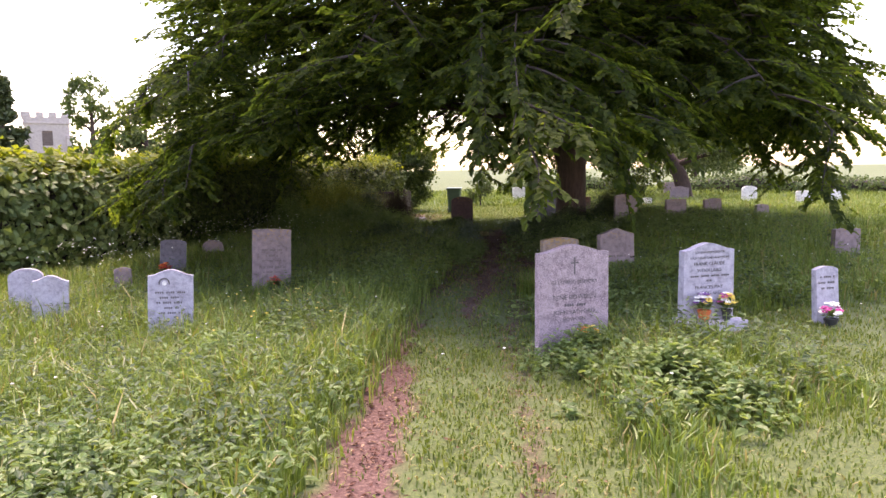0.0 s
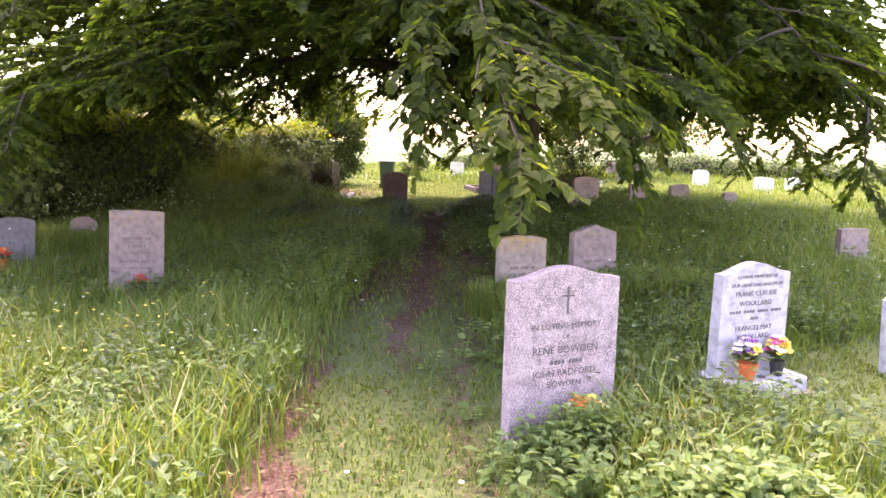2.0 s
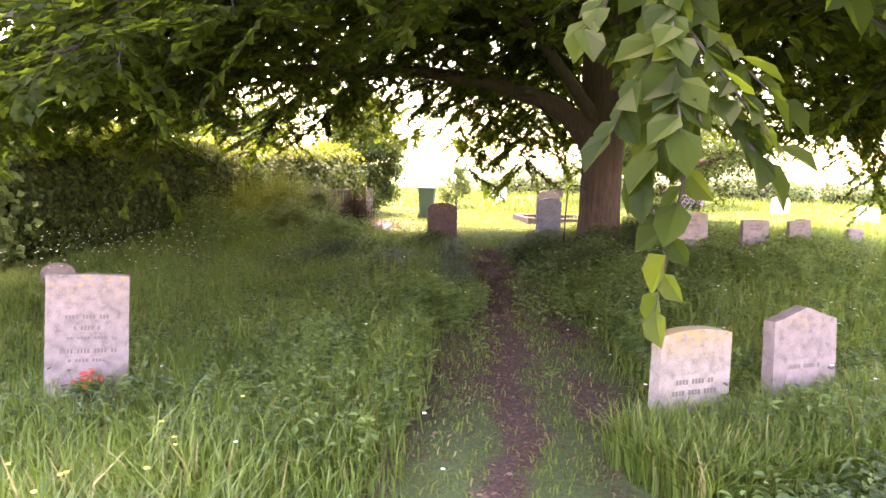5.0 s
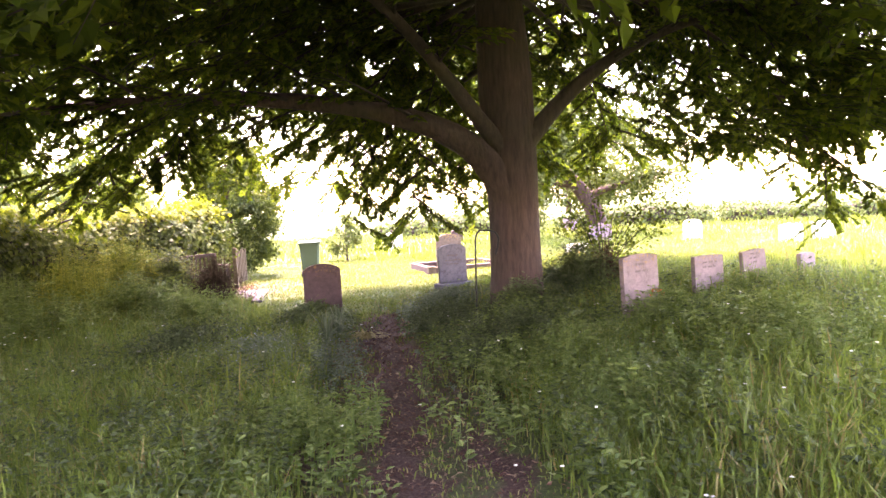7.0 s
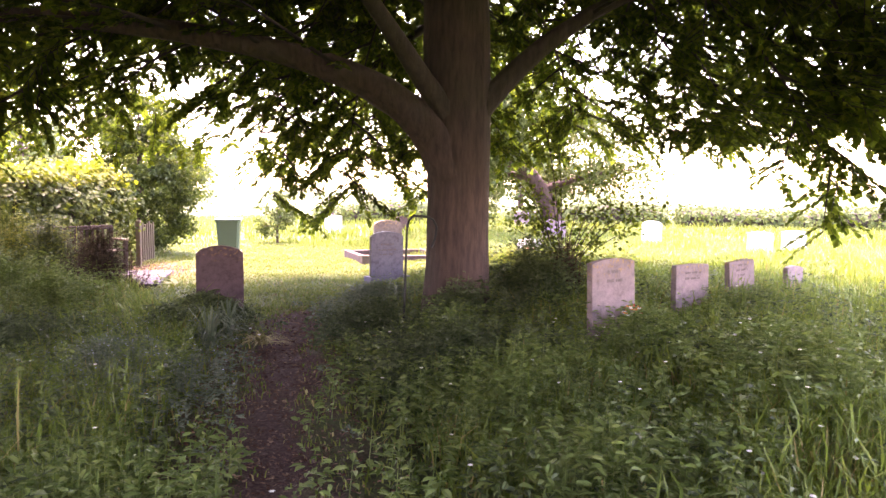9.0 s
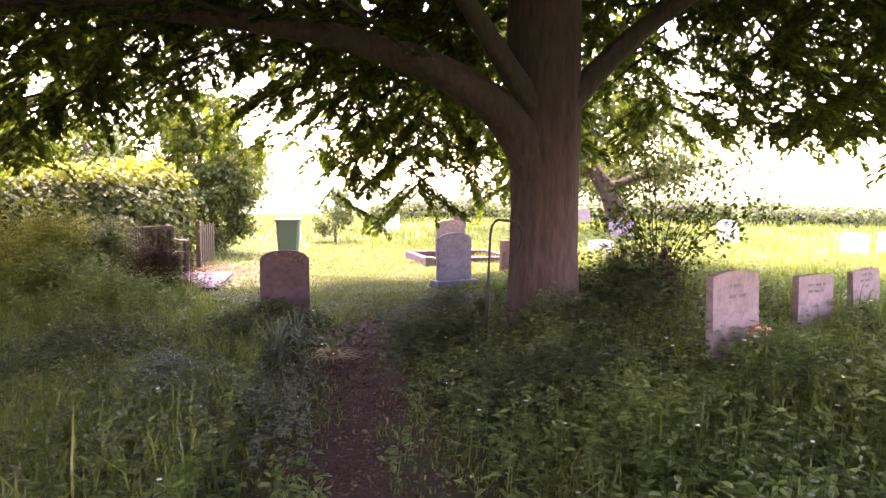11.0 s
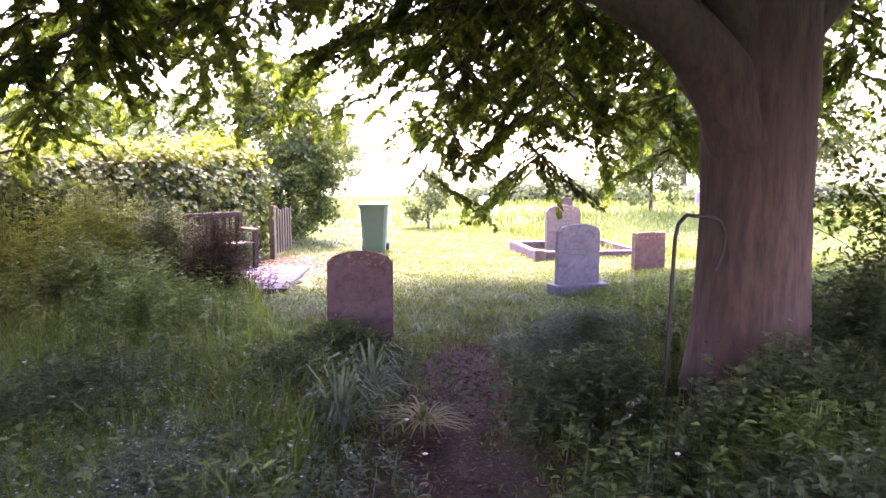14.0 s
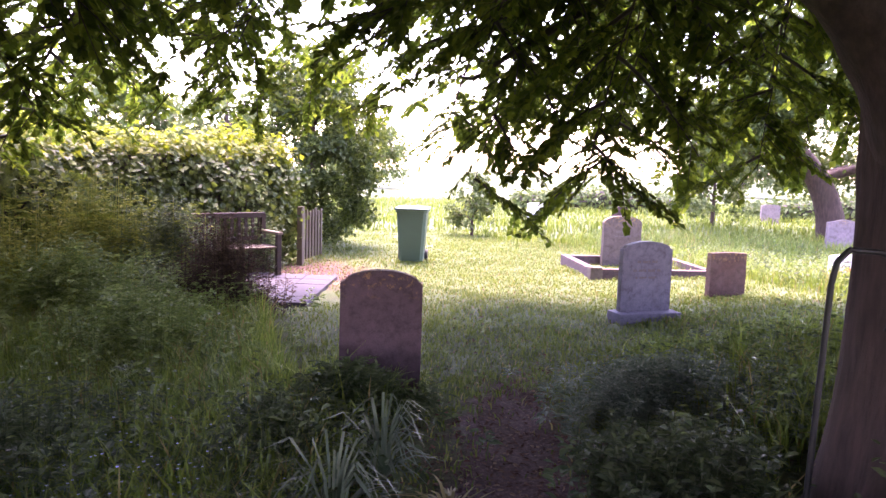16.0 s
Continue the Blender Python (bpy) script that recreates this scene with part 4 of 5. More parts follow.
headstone(16.1, 20.6, 0.8, 0.6, "segment", MARBLE, "white marble headstone in open sunlit grass", 0.1, -20)
headstone(17.4, 20.6, 0.8, 0.6, "segment", MARBLE, "white marble headstone in open sunlit grass", 0.1, -20)
headstone(16.7, 28.4, 0.75, 0.8, "ogee", LIMESTONE, "broad pale headstone in front of a leaning tree", 0.1, -20)
headstone(12.2, 35.8, 0.7, 0.65, "segment", MARBLE, "pale headstone far off in the grass", 0.1, -8)
headstone(22.0, 36.8, 0.75, 0.7, "segment", LIMESTONE, "brown headstone far off beside a shrub", 0.1, -15)
headstone(14.9, 35.4, 0.62, 0.5, "ogee", SANDSTONE_DARK, "dark headstone far off in long grass", 0.1, -10)


for k in range(9):
    a0 = math.pi * k / 8
    part("carved_emblem_stroke", box_bm((-0.008, -0.0015, -0.014), (0.008, 0.003, 0.014)), LETTER, L1, at=pose(-0.07 + 0.055 * math.cos(a0), -0.047, 0.7 + 0.055 * math.sin(a0), 0, -math.degrees(a0), 0))
disc = bmesh.new()
bmesh.ops.create_cone(disc, cap_ends=True, segments=20, radius1=0.026, radius2=0.024, depth=0.004)
part("carved_emblem_disc", disc, MARBLE, L1, "pale round emblem", at=pose(-0.07, -0.047, 0.7, 90, 0, 0))
# Flat dark disc on the plinth: the vase hole's inner shade as colour.
hole = bmesh.new()
bmesh.ops.create_cone(hole, cap_ends=True, segments=20, radius1=0.03, radius2=0.03, depth=0.003)
part("vase_hole_shade", hole, DARK_POT, R2, "dark disc painting the shade in a round vase hole", at=pose(0.02, -0.13, 0.1312))
part("footing", box_bm((-0.38, -0.27, -0.2), (0.38, 0.18, 0.03), 0.008), LIMESTONE, R2, "rough concrete footing")


# ---- grave kerb, bench, gate, bin, hoop ----
def build_kerb():
    kerb = root("grave_kerb", pose(9.55, 25.9, gz(9.55, 25.9), 0, 0, -12), "low stone kerb round a grassy grave", "grave kerb")
    for name, lo, hi in (("kerb_front", (-1.05, -1.0, -0.1), (1.05, -0.86, 0.17)), ("kerb_side", (-1.05, -0.86, -0.1), (-0.91, 1.0, 0.165)), ("kerb_side", (0.91, -0.86, -0.1), (1.05, 1.0, 0.165)), ("kerb_back", (-0.91, 0.86, -0.1), (0.91, 1.0, 0.16))):
        part(name, box_bm(lo, hi, 0.012), SANDSTONE_DARK, kerb)
    for sx in (-0.98, 0.98):
        part("corner_block", box_bm((sx - 0.1, -1.03, -0.1), (sx + 0.1, -0.83, 0.2), 0.015), BROWN_STONE, kerb)


build_kerb()


def build_bench():
    bench = root("garden_bench", pose(2.75, 25.9, gz(2.75, 25.9), 0, 0, 24), "dark weathered wooden garden bench against the hedge", "bench")
    for sx in (-0.72, 0.72):
        part("front_leg", box_bm((sx - 0.035, -0.3, -0.05), (sx + 0.035, -0.23, 0.62), 0.006), WOOD_DARK, bench)
        bm = box_bm((sx - 0.035, 0.2, -0.05), (sx + 0.035, 0.27, 0.9), 0.006)
        part("back_leg", bm, WOOD_DARK, bench)
        part("armrest", box_bm((sx - 0.045, -0.33, 0.62), (sx + 0.045, 0.24, 0.66), 0.008), WOOD_PALE, bench)
    for k in range(5):
        y = -0.29 + k * 0.11
        part("seat_slat", box_bm((-0.72, y, 0.42), (0.72, y + 0.08, 0.445), 0.005), WOOD_PALE if k == 0 else WOOD_DARK, bench)
    part("top_rail", box_bm((-0.75, 0.205, 0.84), (0.75, 0.265, 0.92), 0.008), WOOD_DARK, bench)
    part("bottom_rail", box_bm((-0.7, 0.21, 0.5), (0.7, 0.255, 0.56), 0.006), WOOD_DARK, bench)
    for k in range(13):
        x = -0.66 + k * 0.11
        part("back_slat", box_bm((x - 0.025, 0.222, 0.56), (x + 0.025, 0.244, 0.84), 0.003), WOOD_DARK, bench)


build_bench()


def build_paving():
    pad = root("paving", pose(3.4, 25.0, gz(3.4, 25.0) + 0.005, 0, 0, -18), "mauve-grey concrete paving slabs in front of the bench", "paving", kind="structure")
    shared = None
    for i in range(3):
        for j in range(5):
            m = pose(-0.46 + i * 0.46, -0.95 + j * 0.46, RNG.uniform(0, 0.008), RNG.uniform(-0.8, 0.8), RNG.uniform(-0.8, 0.8), 0)
            if shared is None:
                shared = part("slab", box_bm((-0.222, -0.222, -0.05), (0.222, 0.222, 0.035), 0.006), PAVING, pad, at=m).data
            else:
                part_mesh("slab", shared, pad, at=m)


build_paving()


def build_gate():
    gate = root("wooden_gate", pose(4.25, 27.9, gz(4.25, 27.9), 0, 0, 62), "open pale weathered wooden picket gate beside the hedge", "gate")
    for k in range(7):
        x = -0.42 + k * 0.14
        bm = box_bm((x - 0.034, -0.012, 0.06), (x + 0.034, 0.012, 0.9 + 0.03 * math.sin(k * 2.1)), 0.004)
        part("paling", bm, WOOD_PALE, gate)
    for z in (0.25, 0.78):
        part("rail", box_bm((-0.47, 0.012, z), (0.47, 0.05, z + 0.08), 0.005), WOOD_PALE, gate)
    part("gate_post", box_bm((-0.6, -0.05, -0.1), (-0.5, 0.05, 0.98), 0.01), WOOD_PALE, gate)


build_gate()


def build_bin():
    x, y = 5.98, 27.5
    bin_ = root("wheelie_bin", pose(x, y, gz(x, y), 0, 0, -20), "green plastic wheelie bin with a closed lid", "bin")
    bm = bmesh.new()
    rings = [(0.0, 0.21, 0.25), (0.1, 0.215, 0.26), (0.75, 0.255, 0.31), (0.86, 0.26, 0.32), (0.86, 0.28, 0.34), (0.9, 0.28, 0.34)]
    prev = None
    for z, hx, hy in rings:
        c = 0.05
        pts = [(-hx + c, -hy), (hx - c, -hy), (hx, -hy + c), (hx, hy - c), (hx - c, hy), (-hx + c, hy), (-hx, hy - c), (-hx, -hy + c)]
        ring = [bm.verts.new((px, py, z + 0.03)) for px, py in pts]
        if prev:
            for i in range(8):
                bm.faces.new((prev[i], prev[(i + 1) % 8], ring[(i + 1) % 8], ring[i]))
        else:
            bm.faces.new(ring[::-1])
        prev = ring
    part("body", bm, BIN_GREEN, bin_)
    lid = box_bm((-0.3, -0.37, 0.93), (0.3, 0.36, 0.97), 0.018)
    for v in lid.verts:
        if v.co.z > 0.955:
            v.co.z += 0.045 * (1 - (v.co.x / 0.3) ** 2) + 0.02 * v.co.y
    part("lid", lid, BIN_GREEN, bin_)
    part("handle", box_bm((-0.24, 0.36, 0.9), (0.24, 0.41, 0.94), 0.012), BIN_GREEN, bin_)
    for sx in (-0.24, 0.24):
        V, F = tube_arrays([(sx - 0.03, 0.25, 0.1), (sx + 0.03, 0.25, 0.1)], [0.1, 0.1], 18)
        wheel = part_mesh("wheel", raw_mesh("wheel", V, F, RUBBER, True), bin_)
        bm = bmesh.new()
        bmesh.ops.create_cone(bm, cap_ends=True, segments=18, radius1=0.095, radius2=0.095, depth=0.058)
        part("wheel_disc", bm, RUBBER, wheel, at=pose(sx, 0.25, 0.1, 0, 90, 0))


build_bin()


def build_hoop():
    x, y = 5.13, 17.4
    hoop = root("iron_hoop", pose(x, y, gz(x, y)), "bent black iron hoop against the tree trunk", "iron hoop")
    z = gz(x, y)
    pts = [(-0.07, -0.02, -0.15), (-0.04, -0.01, 0.5), (-0.01, 0, 1.05), (0.01, 0, 1.13), (0.06, -0.01, 1.175), (0.22, -0.02, 1.165), (0.3, -0.03, 1.14), (0.34, -0.04, 1.07), (0.33, -0.03, 0.97), (0.29, -0.02, 0.88)]
    P = np.array(pts)
    P[:, 2] *= (1.42 - z) / 1.175
    s = np.linspace(0, len(P) - 1, 50)
    L = np.stack([np.interp(s, np.arange(len(P)), P[:, k]) for k in range(3)], 1)
    V, F = tube_arrays(L, np.full(50, 0.013), 10)
    part_mesh("rod", raw_mesh("rod", V, F, IRON, True), hoop)


build_hoop()


# ---- grass ----
def blades(P, height, width, bend, rng, mats, index=None):
    """Grass blades: two quads to a narrow tip, bent over."""
    n = len(P)
    a = rng.uniform(0, 2 * np.pi, n)
    A = np.stack([np.cos(a), np.sin(a), np.zeros(n)], 1)
    b = a + np.pi / 2 + rng.normal(0, 0.5, n)
    B = np.stack([np.cos(b), np.sin(b), np.zeros(n)], 1)
    h, w, k = height[:, None], width[:, None], bend[:, None]
    up = np.array([0, 0, 1.0])
    m1, m3 = P + up * h * 0.6 + B * h * k * 0.24, P + up * h * (1 - 0.25 * k) + B * h * k
    V = np.stack([P - A * w / 2, P + A * w / 2, m1 + A * w * 0.52, m1 - A * w * 0.52, m3 + A * w * 0.06, m3 - A * w * 0.06], 1).reshape(-1, 3)
    o = np.arange(n)[:, None] * 6
    F = np.concatenate([o + np.array([[0, 1, 2, 3]]), o + np.array([[3, 2, 4, 5]])], 1).reshape(-1, 4)
    return raw_mesh("grass", V, F, mats, False, None if index is None else np.repeat(index, 2))


def long_grass(x, y):
    """0 on mown or trodden ground, 1 in long grass."""
    d = side(x, y)
    left = smoothstep(-0.55, -1.0, d) * np.maximum(smoothstep(26, 22, y), smoothstep(2.0, 1.2, x))
    right = smoothstep(0.85, 1.4, d) * smoothstep(4.6, 6.6, y + 0.25 * np.asarray(x) + 0.3)
    right = np.maximum(right, smoothstep(0.85, 1.3, d) * smoothstep(2.0, 1.2, d) * smoothstep(3.0, 4.5, y))
    mown = smoothstep(19.8, 21.5, y) * smoothstep(11.2, 10.0, x) * smoothstep(34, 31, y)
    near_r2 = smoothstep(1.7, 2.1, x) * smoothstep(8.2, 7.4, y)
    return np.clip(np.maximum(left, right) * (1 - mown) * (1 - near_r2), 0, 1)


def patchy(x, y, scale, seed):
    out = np.zeros(len(x))
    r = np.random.default_rng(seed)
    for k in range(5):
        fx, fy, ph = r.normal(0, 1, 3)
        out += np.sin((x * fx + y * fy) * scale * (1 + 0.5 * k) + ph * 6) / (1 + 0.4 * k)
    return out / 2.6


def keep_clear(x, y):
    """No blades inside stones, trunk, paving or bin."""
    ok = np.hypot(x - TREE[0], y - TREE[1]) > 0.62
    ok &= ~((np.abs(x - 3.4) < 0.75) & (np.abs(y - 25.0) < 1.2))
    ok &= ~((np.abs(x - 2.05) < 0.36) & (y > 6.93) & (y < 7.3))
    return ok


def build_grass():
    rng = np.random.default_rng(11)
    n = 470000
    y = rng.uniform(1.2, 31, n)
    d = np.where(rng.random(n) < 0.66, rng.normal(0.2, 3.6, n), rng.uniform(-10, 13, n))
    x = path_x(y) + d / 0.925
    lg = long_grass(x, y)
    shade = smoothstep(12.5, 15, y) * smoothstep(21.5, 19.5, y) * smoothstep(4.2, 2.6, np.abs(d))
    near = rng.random(n) < np.clip(1.25 - 0.016 * y, 0.6, 1) * (1 - 0.55 * shade)
    ok = keep_clear(x, y) & (lg > rng.random(n) * 0.9 + 0.05) & near
    x, y, lg = x[ok], y[ok], lg[ok]
    p = patchy(x, y, 0.9, 3)
    h = (0.25 + 0.1 * p + rng.normal(0, 0.06, len(x))).clip(0.08, 0.55) * (0.45 + 0.55 * lg)
    h *= np.where(side(x, y) < 0, 1.08, 0.95 + 0.05 * smoothstep(8, 11, y) * smoothstep(0.9, 1.6, side(x, y)))
    tall = rng.random(len(x)) < 0.03
    h[tall] *= 1.6
    ex, ey = rng.uniform(-5, 3.2, 60000), rng.uniform(16.5, 26.0, 60000)
    ok = keep_clear(ex, ey) & (side(ex, ey) < -0.9)
    ex, ey = ex[ok], ey[ok]
    x, y, p = np.concatenate([x, ex]), np.concatenate([y, ey]), np.concatenate([p, patchy(ex, ey, 0.9, 3)])
    h = np.concatenate([h, rng.uniform(0.2, 0.42, len(ex))])
    gx, gy = rng.uniform(1.2, 3.6, 9000), rng.uniform(9.1, 10.0, 9000)
    x, y, p = np.concatenate([x, gx]), np.concatenate([y, gy]), np.concatenate([p, patchy(gx, gy, 0.9, 3)])
    h = np.concatenate([h, rng.uniform(0.25, 0.46, len(gx))])
    P = np.stack([x, y, ground_z(x, y) - 0.01], 1)
    w = rng.uniform(0.006, 0.0135, len(x))
    dry = (rng.random(len(x)) < 0.07 + 0.05 * p).astype(int)
    ob = part_mesh("long_grass", blades(P, h, w, rng.uniform(0.1, 0.75, len(x)), rng, [GRASS, GRASS_DRY], dry))
    tagged(ob, "long unmown green grass with dry stems", "grass", kind="stuff")
    n = 190000
    y = rng.uniform(1.2, 33, n)
    x = path_x(y) + rng.uniform(-1.6, 3.6, n) / 0.925
    wide = rng.random(n) < 0.45
    x[wide] = rng.uniform(2.0, 11.0, wide.sum())
    y[wide] = rng.uniform(20, 34, wide.sum())
    early = rng.random(n) < 0.12
    x[early] = rng.uniform(-1.5, 5.5, early.sum())
    y[early] = rng.uniform(2, 8.4, early.sum())
    wn_ = worn(x, y)
    ok = keep_clear(x, y) & (long_grass(x, y) < 0.6) & (rng.random(n) > wn_ * 1.1)
    x, y = x[ok], y[ok]
    P = np.stack([x, y, ground_z(x, y) - 0.03 * worn(x, y) - 0.005], 1)
    h = (0.055 + 0.02 * patchy(x, y, 1.7, 8) + rng.normal(0, 0.015, len(x))).clip(0.02, 0.12)
    dry = (rng.random(len(x)) < 0.05 + 0.2 * worn(x, y)).astype(int)
    ob = part_mesh("mown_grass", blades(P, h, rng.uniform(0.006, 0.0125, len(x)), rng.uniform(0.3, 1.1, len(x)), rng, [LAWN, GRASS_DRY], dry))
    tagged(ob, "short trodden grass on the path and lawn", "grass", kind="stuff")
    n = 90000
    x, y = rng.uniform(-12, 34, n), rng.uniform(-8, 52, n)
    d = side(x, y)
    ok = ((d > 8) | (y > 30) | (y < 0.5)) & keep_clear(x, y) & ~((x < 2) & (y < 34) & (y > 0.5)) & ~((x > 4) & (x < 9) & (y < 33) & (d < 8))
    x, y = x[ok], y[ok]
    P = np.stack([x, y, ground_z(x, y) * smoothstep(45, 25, np.hypot(x - 4, y - 15)) - 0.02], 1)
    h = (0.3 + 0.1 * patchy(x, y, 0.5, 5)).clip(0.1, 0.6) * rng.uniform(0.6, 1.2, len(x))
    ob = part_mesh("meadow_grass", blades(P, h, rng.uniform(0.02, 0.04, len(x)), rng.uniform(0.1, 0.7, len(x)), rng, [LAWN]))
    tagged(ob, "pale sunlit meadow grass among far graves", "grass", kind="stuff")


build_grass()


# ---- weeds and flowers ----
def leafy_stems(X, Y, height, per, size, rng, spread=0.08, aspect=0.5, droop=0.25):
    """Upright stems set with leaves all the way up."""
    n = len(X)
    k = rng.uniform(0.12, 1.0, (n, per))
    a = rng.uniform(0, 2 * np.pi, (n, per))
    H = height[:, None] * k
    tilt = rng.normal(0, 0.18, (n, 2))
    base = ground_z(X, Y)
    P = np.stack([X[:, None] + tilt[:, :1] * H + np.cos(a) * spread * 0.3, Y[:, None] + tilt[:, 1:] * H + np.sin(a) * spread * 0.3, base[:, None] + H], -1)
    D = np.stack([np.cos(a), np.sin(a), rng.uniform(-droop, 0.6, (n, per))], -1)
    U = np.stack([-np.cos(a) * 0.3, -np.sin(a) * 0.3, np.ones_like(a)], -1) + rng.normal(0, 0.25, (n, per, 3))
    ln = size * rng.uniform(0.6, 1.3, (n, per)) * (1.15 - 0.5 * k)
    return leaves(P.reshape(-1, 3), D.reshape(-1, 3), U.reshape(-1, 3), ln.ravel(), (ln * aspect).ravel())


def patch(name, cx, cy, rx, ry, count, height, per, size, mat, label, category, seed, aspect=0.5):
    rng = np.random.default_rng(seed)
    a, r = rng.uniform(0, 2 * np.pi, count), np.abs(rng.normal(0, 0.62, count))
    X, Y = cx + np.cos(a) * r * rx, cy + np.sin(a) * r * ry
    ok = keep_clear(X, Y) & (worn(X, Y) < 0.33 + 0.2 * rng.random(count))
    X, Y, r = X[ok], Y[ok], r[ok]
    h = height * rng.uniform(0.6, 1.15, len(X)) * np.clip(1.1 - 0.4 * r, 0.3, 1.1)
    V, F = leafy_stems(X, Y, h, per, size, rng, aspect=aspect)
    stems = [tube_arrays([(x, y, gz(x, y) - 0.03), (x + 0.02, y, gz(x, y) + q * 0.5), (x + 0.03, y, gz(x, y) + q)], [0.004, 0.003, 0.002], 4) for x, y, q in zip(X[:220], Y[:220], h[:220])]
    SV, SF = join_arrays(stems)
    AV, AF_ = join_arrays([(V, F), (SV, SF)])
    ob = part_mesh(name, raw_mesh(name, AV, AF_, mat))
    return tagged(ob, label, category, kind="stuff")


patch("broadleaf_weeds", 0.62, 5.7, 0.5, 0.8, 300, 0.36, 15, 0.085, WEED, "clump of pale broad-leaved weeds before a grave", "weeds", 51, 0.7)
patch("broadleaf_weeds", 0.5, 6.72, 0.5, 0.2, 150, 0.3, 12, 0.08, WEED, "leafy weeds hiding a granite headstone's foot", "weeds", 70, 0.5)
patch("broadleaf_weeds", 1.5, 8.4, 0.8, 0.9, 160, 0.35, 12, 0.09, WEED, "green leafy weeds between the graves", "weeds", 52, 0.6)
patch("broadleaf_weeds", -2.6, 7.6, 1.2, 1.6, 260, 0.36, 12, 0.09, WEED, "green leafy weeds in long grass", "weeds", 53, 0.5)
patch("broadleaf_weeds", 2.4, 9.5, 0.8, 0.35, 220, 0.4, 12, 0.08, WEED, "leafy weeds hiding the feet of headstones", "weeds", 62, 0.5)
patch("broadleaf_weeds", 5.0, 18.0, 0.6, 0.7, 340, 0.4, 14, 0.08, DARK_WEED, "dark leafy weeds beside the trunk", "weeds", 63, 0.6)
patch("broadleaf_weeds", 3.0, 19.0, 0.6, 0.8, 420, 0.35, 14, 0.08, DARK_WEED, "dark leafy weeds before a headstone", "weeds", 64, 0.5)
patch("broadleaf_weeds", 1.6, 14.4, 1.2, 1.4, 420, 0.35, 12, 0.08, WEED, "leafy weeds beside the worn path", "weeds", 65, 0.5)
patch("broadleaf_weeds", 5.9, 14.75, 0.8, 0.3, 260, 0.42, 12, 0.08, WEED, "leafy weeds hiding a headstone's foot", "weeds", 66, 0.5)
patch("broadleaf_weeds", 8.2, 15.3, 1.2, 0.3, 260, 0.34, 12, 0.08, WEED, "leafy weeds hiding a row of headstones' feet", "weeds", 67, 0.5)
patch("nettles", 1.2, 24.6, 1.3, 0.6, 420, 1.4, 22, 0.1, GOLDEN, "tall yellow-green weeds before the hedge", "weeds", 54, 0.35)
patch("nettles", -0.6, 22.4, 1.2, 1.3, 300, 0.95, 16, 0.12, WEED, "tall green nettles before the hedge", "weeds", 55, 0.4)
patch("brambles", 2.1, 24.7, 0.8, 0.6, 620, 1.05, 16, 0.08, DARK_WEED, "dark brambles growing over the bench", "brambles", 56, 0.5)
patch("broadleaf_weeds", 1.2, 23.2, 1.6, 0.8, 520, 0.75, 18, 0.1, WEED, "thick green weeds in front of the bench", "weeds", 68, 0.4)
patch("dead_stems", 2.72, 23.35, 0.5, 0.3, 760, 1.0, 16, 0.06, DEAD, "dry dark-brown stems before the bench", "dead plants", 69, 0.3)
patch("ivy", 6.75, 17.3, 0.55, 0.8, 420, 0.75, 18, 0.07, DARK_WEED, "dark ivy and weeds at the trunk's foot", "ivy", 57, 0.75)
patch("broadleaf_weeds", 5.0, 16.3, 0.9, 0.8, 340, 0.5, 16, 0.08, WEED, "leafy weeds around the tree's foot", "weeds", 58, 0.55)
patch("broadleaf_weeds", 4.4, 14.6, 1.0, 1.5, 380, 0.45, 14, 0.08, WEED, "leafy weeds beside the worn path", "weeds", 59, 0.5)
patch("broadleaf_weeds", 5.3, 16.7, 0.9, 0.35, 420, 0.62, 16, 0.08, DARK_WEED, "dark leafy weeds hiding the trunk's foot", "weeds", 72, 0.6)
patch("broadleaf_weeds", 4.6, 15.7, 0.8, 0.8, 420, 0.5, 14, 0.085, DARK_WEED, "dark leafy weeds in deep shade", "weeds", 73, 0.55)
patch("broadleaf_weeds", 3.9, 13.2, 0.9, 1.2, 300, 0.42, 12, 0.09, WEED, "pale green leafy weeds in long grass", "weeds", 74, 0.5)
patch("broadleaf_weeds", -3.5, 5.4, 0.8, 1.3, 300, 0.36, 12, 0.08, WEED, "pale broad-leaved weeds in the long grass", "weeds", 75, 0.6)
patch("broadleaf_weeds", 0.0, 12.6, 0.8, 1.6, 260, 0.36, 12, 0.09, WEED, "leafy weeds along the worn path", "weeds", 76, 0.5)
patch("dead_stems", 7.2, 17.2, 0.25, 0.25, 300, 0.75, 14, 0.05, DEAD, "dry red-brown dead plant near the trunk", "dead plants", 77, 0.3)
patch("broadleaf_weeds", 3.55, 19.7, 0.55, 0.22, 260, 0.36, 14, 0.12, DARK_WEED, "dark strap-leaved plants before a headstone", "weeds", 78, 0.22)
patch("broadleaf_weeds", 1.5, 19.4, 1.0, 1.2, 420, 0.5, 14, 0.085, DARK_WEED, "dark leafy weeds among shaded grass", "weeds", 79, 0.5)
patch("broadleaf_weeds", 2.0, 21.8, 0.9, 0.9, 420, 0.62, 15, 0.09, WEED, "tall green weeds at the edge of the shade", "weeds", 80, 0.4)
patch("broadleaf_weeds", 5.9, 13.4, 1.2, 1.1, 420, 0.45, 13, 0.09, WEED, "pale green leafy weeds before a row of headstones", "weeds", 87, 0.5)
patch("nettles", 0.2, 23.6, 1.0, 0.7, 260, 1.2, 18, 0.09, GOLDEN, "tall yellow-green weeds before the hedge", "weeds", 88, 0.35)
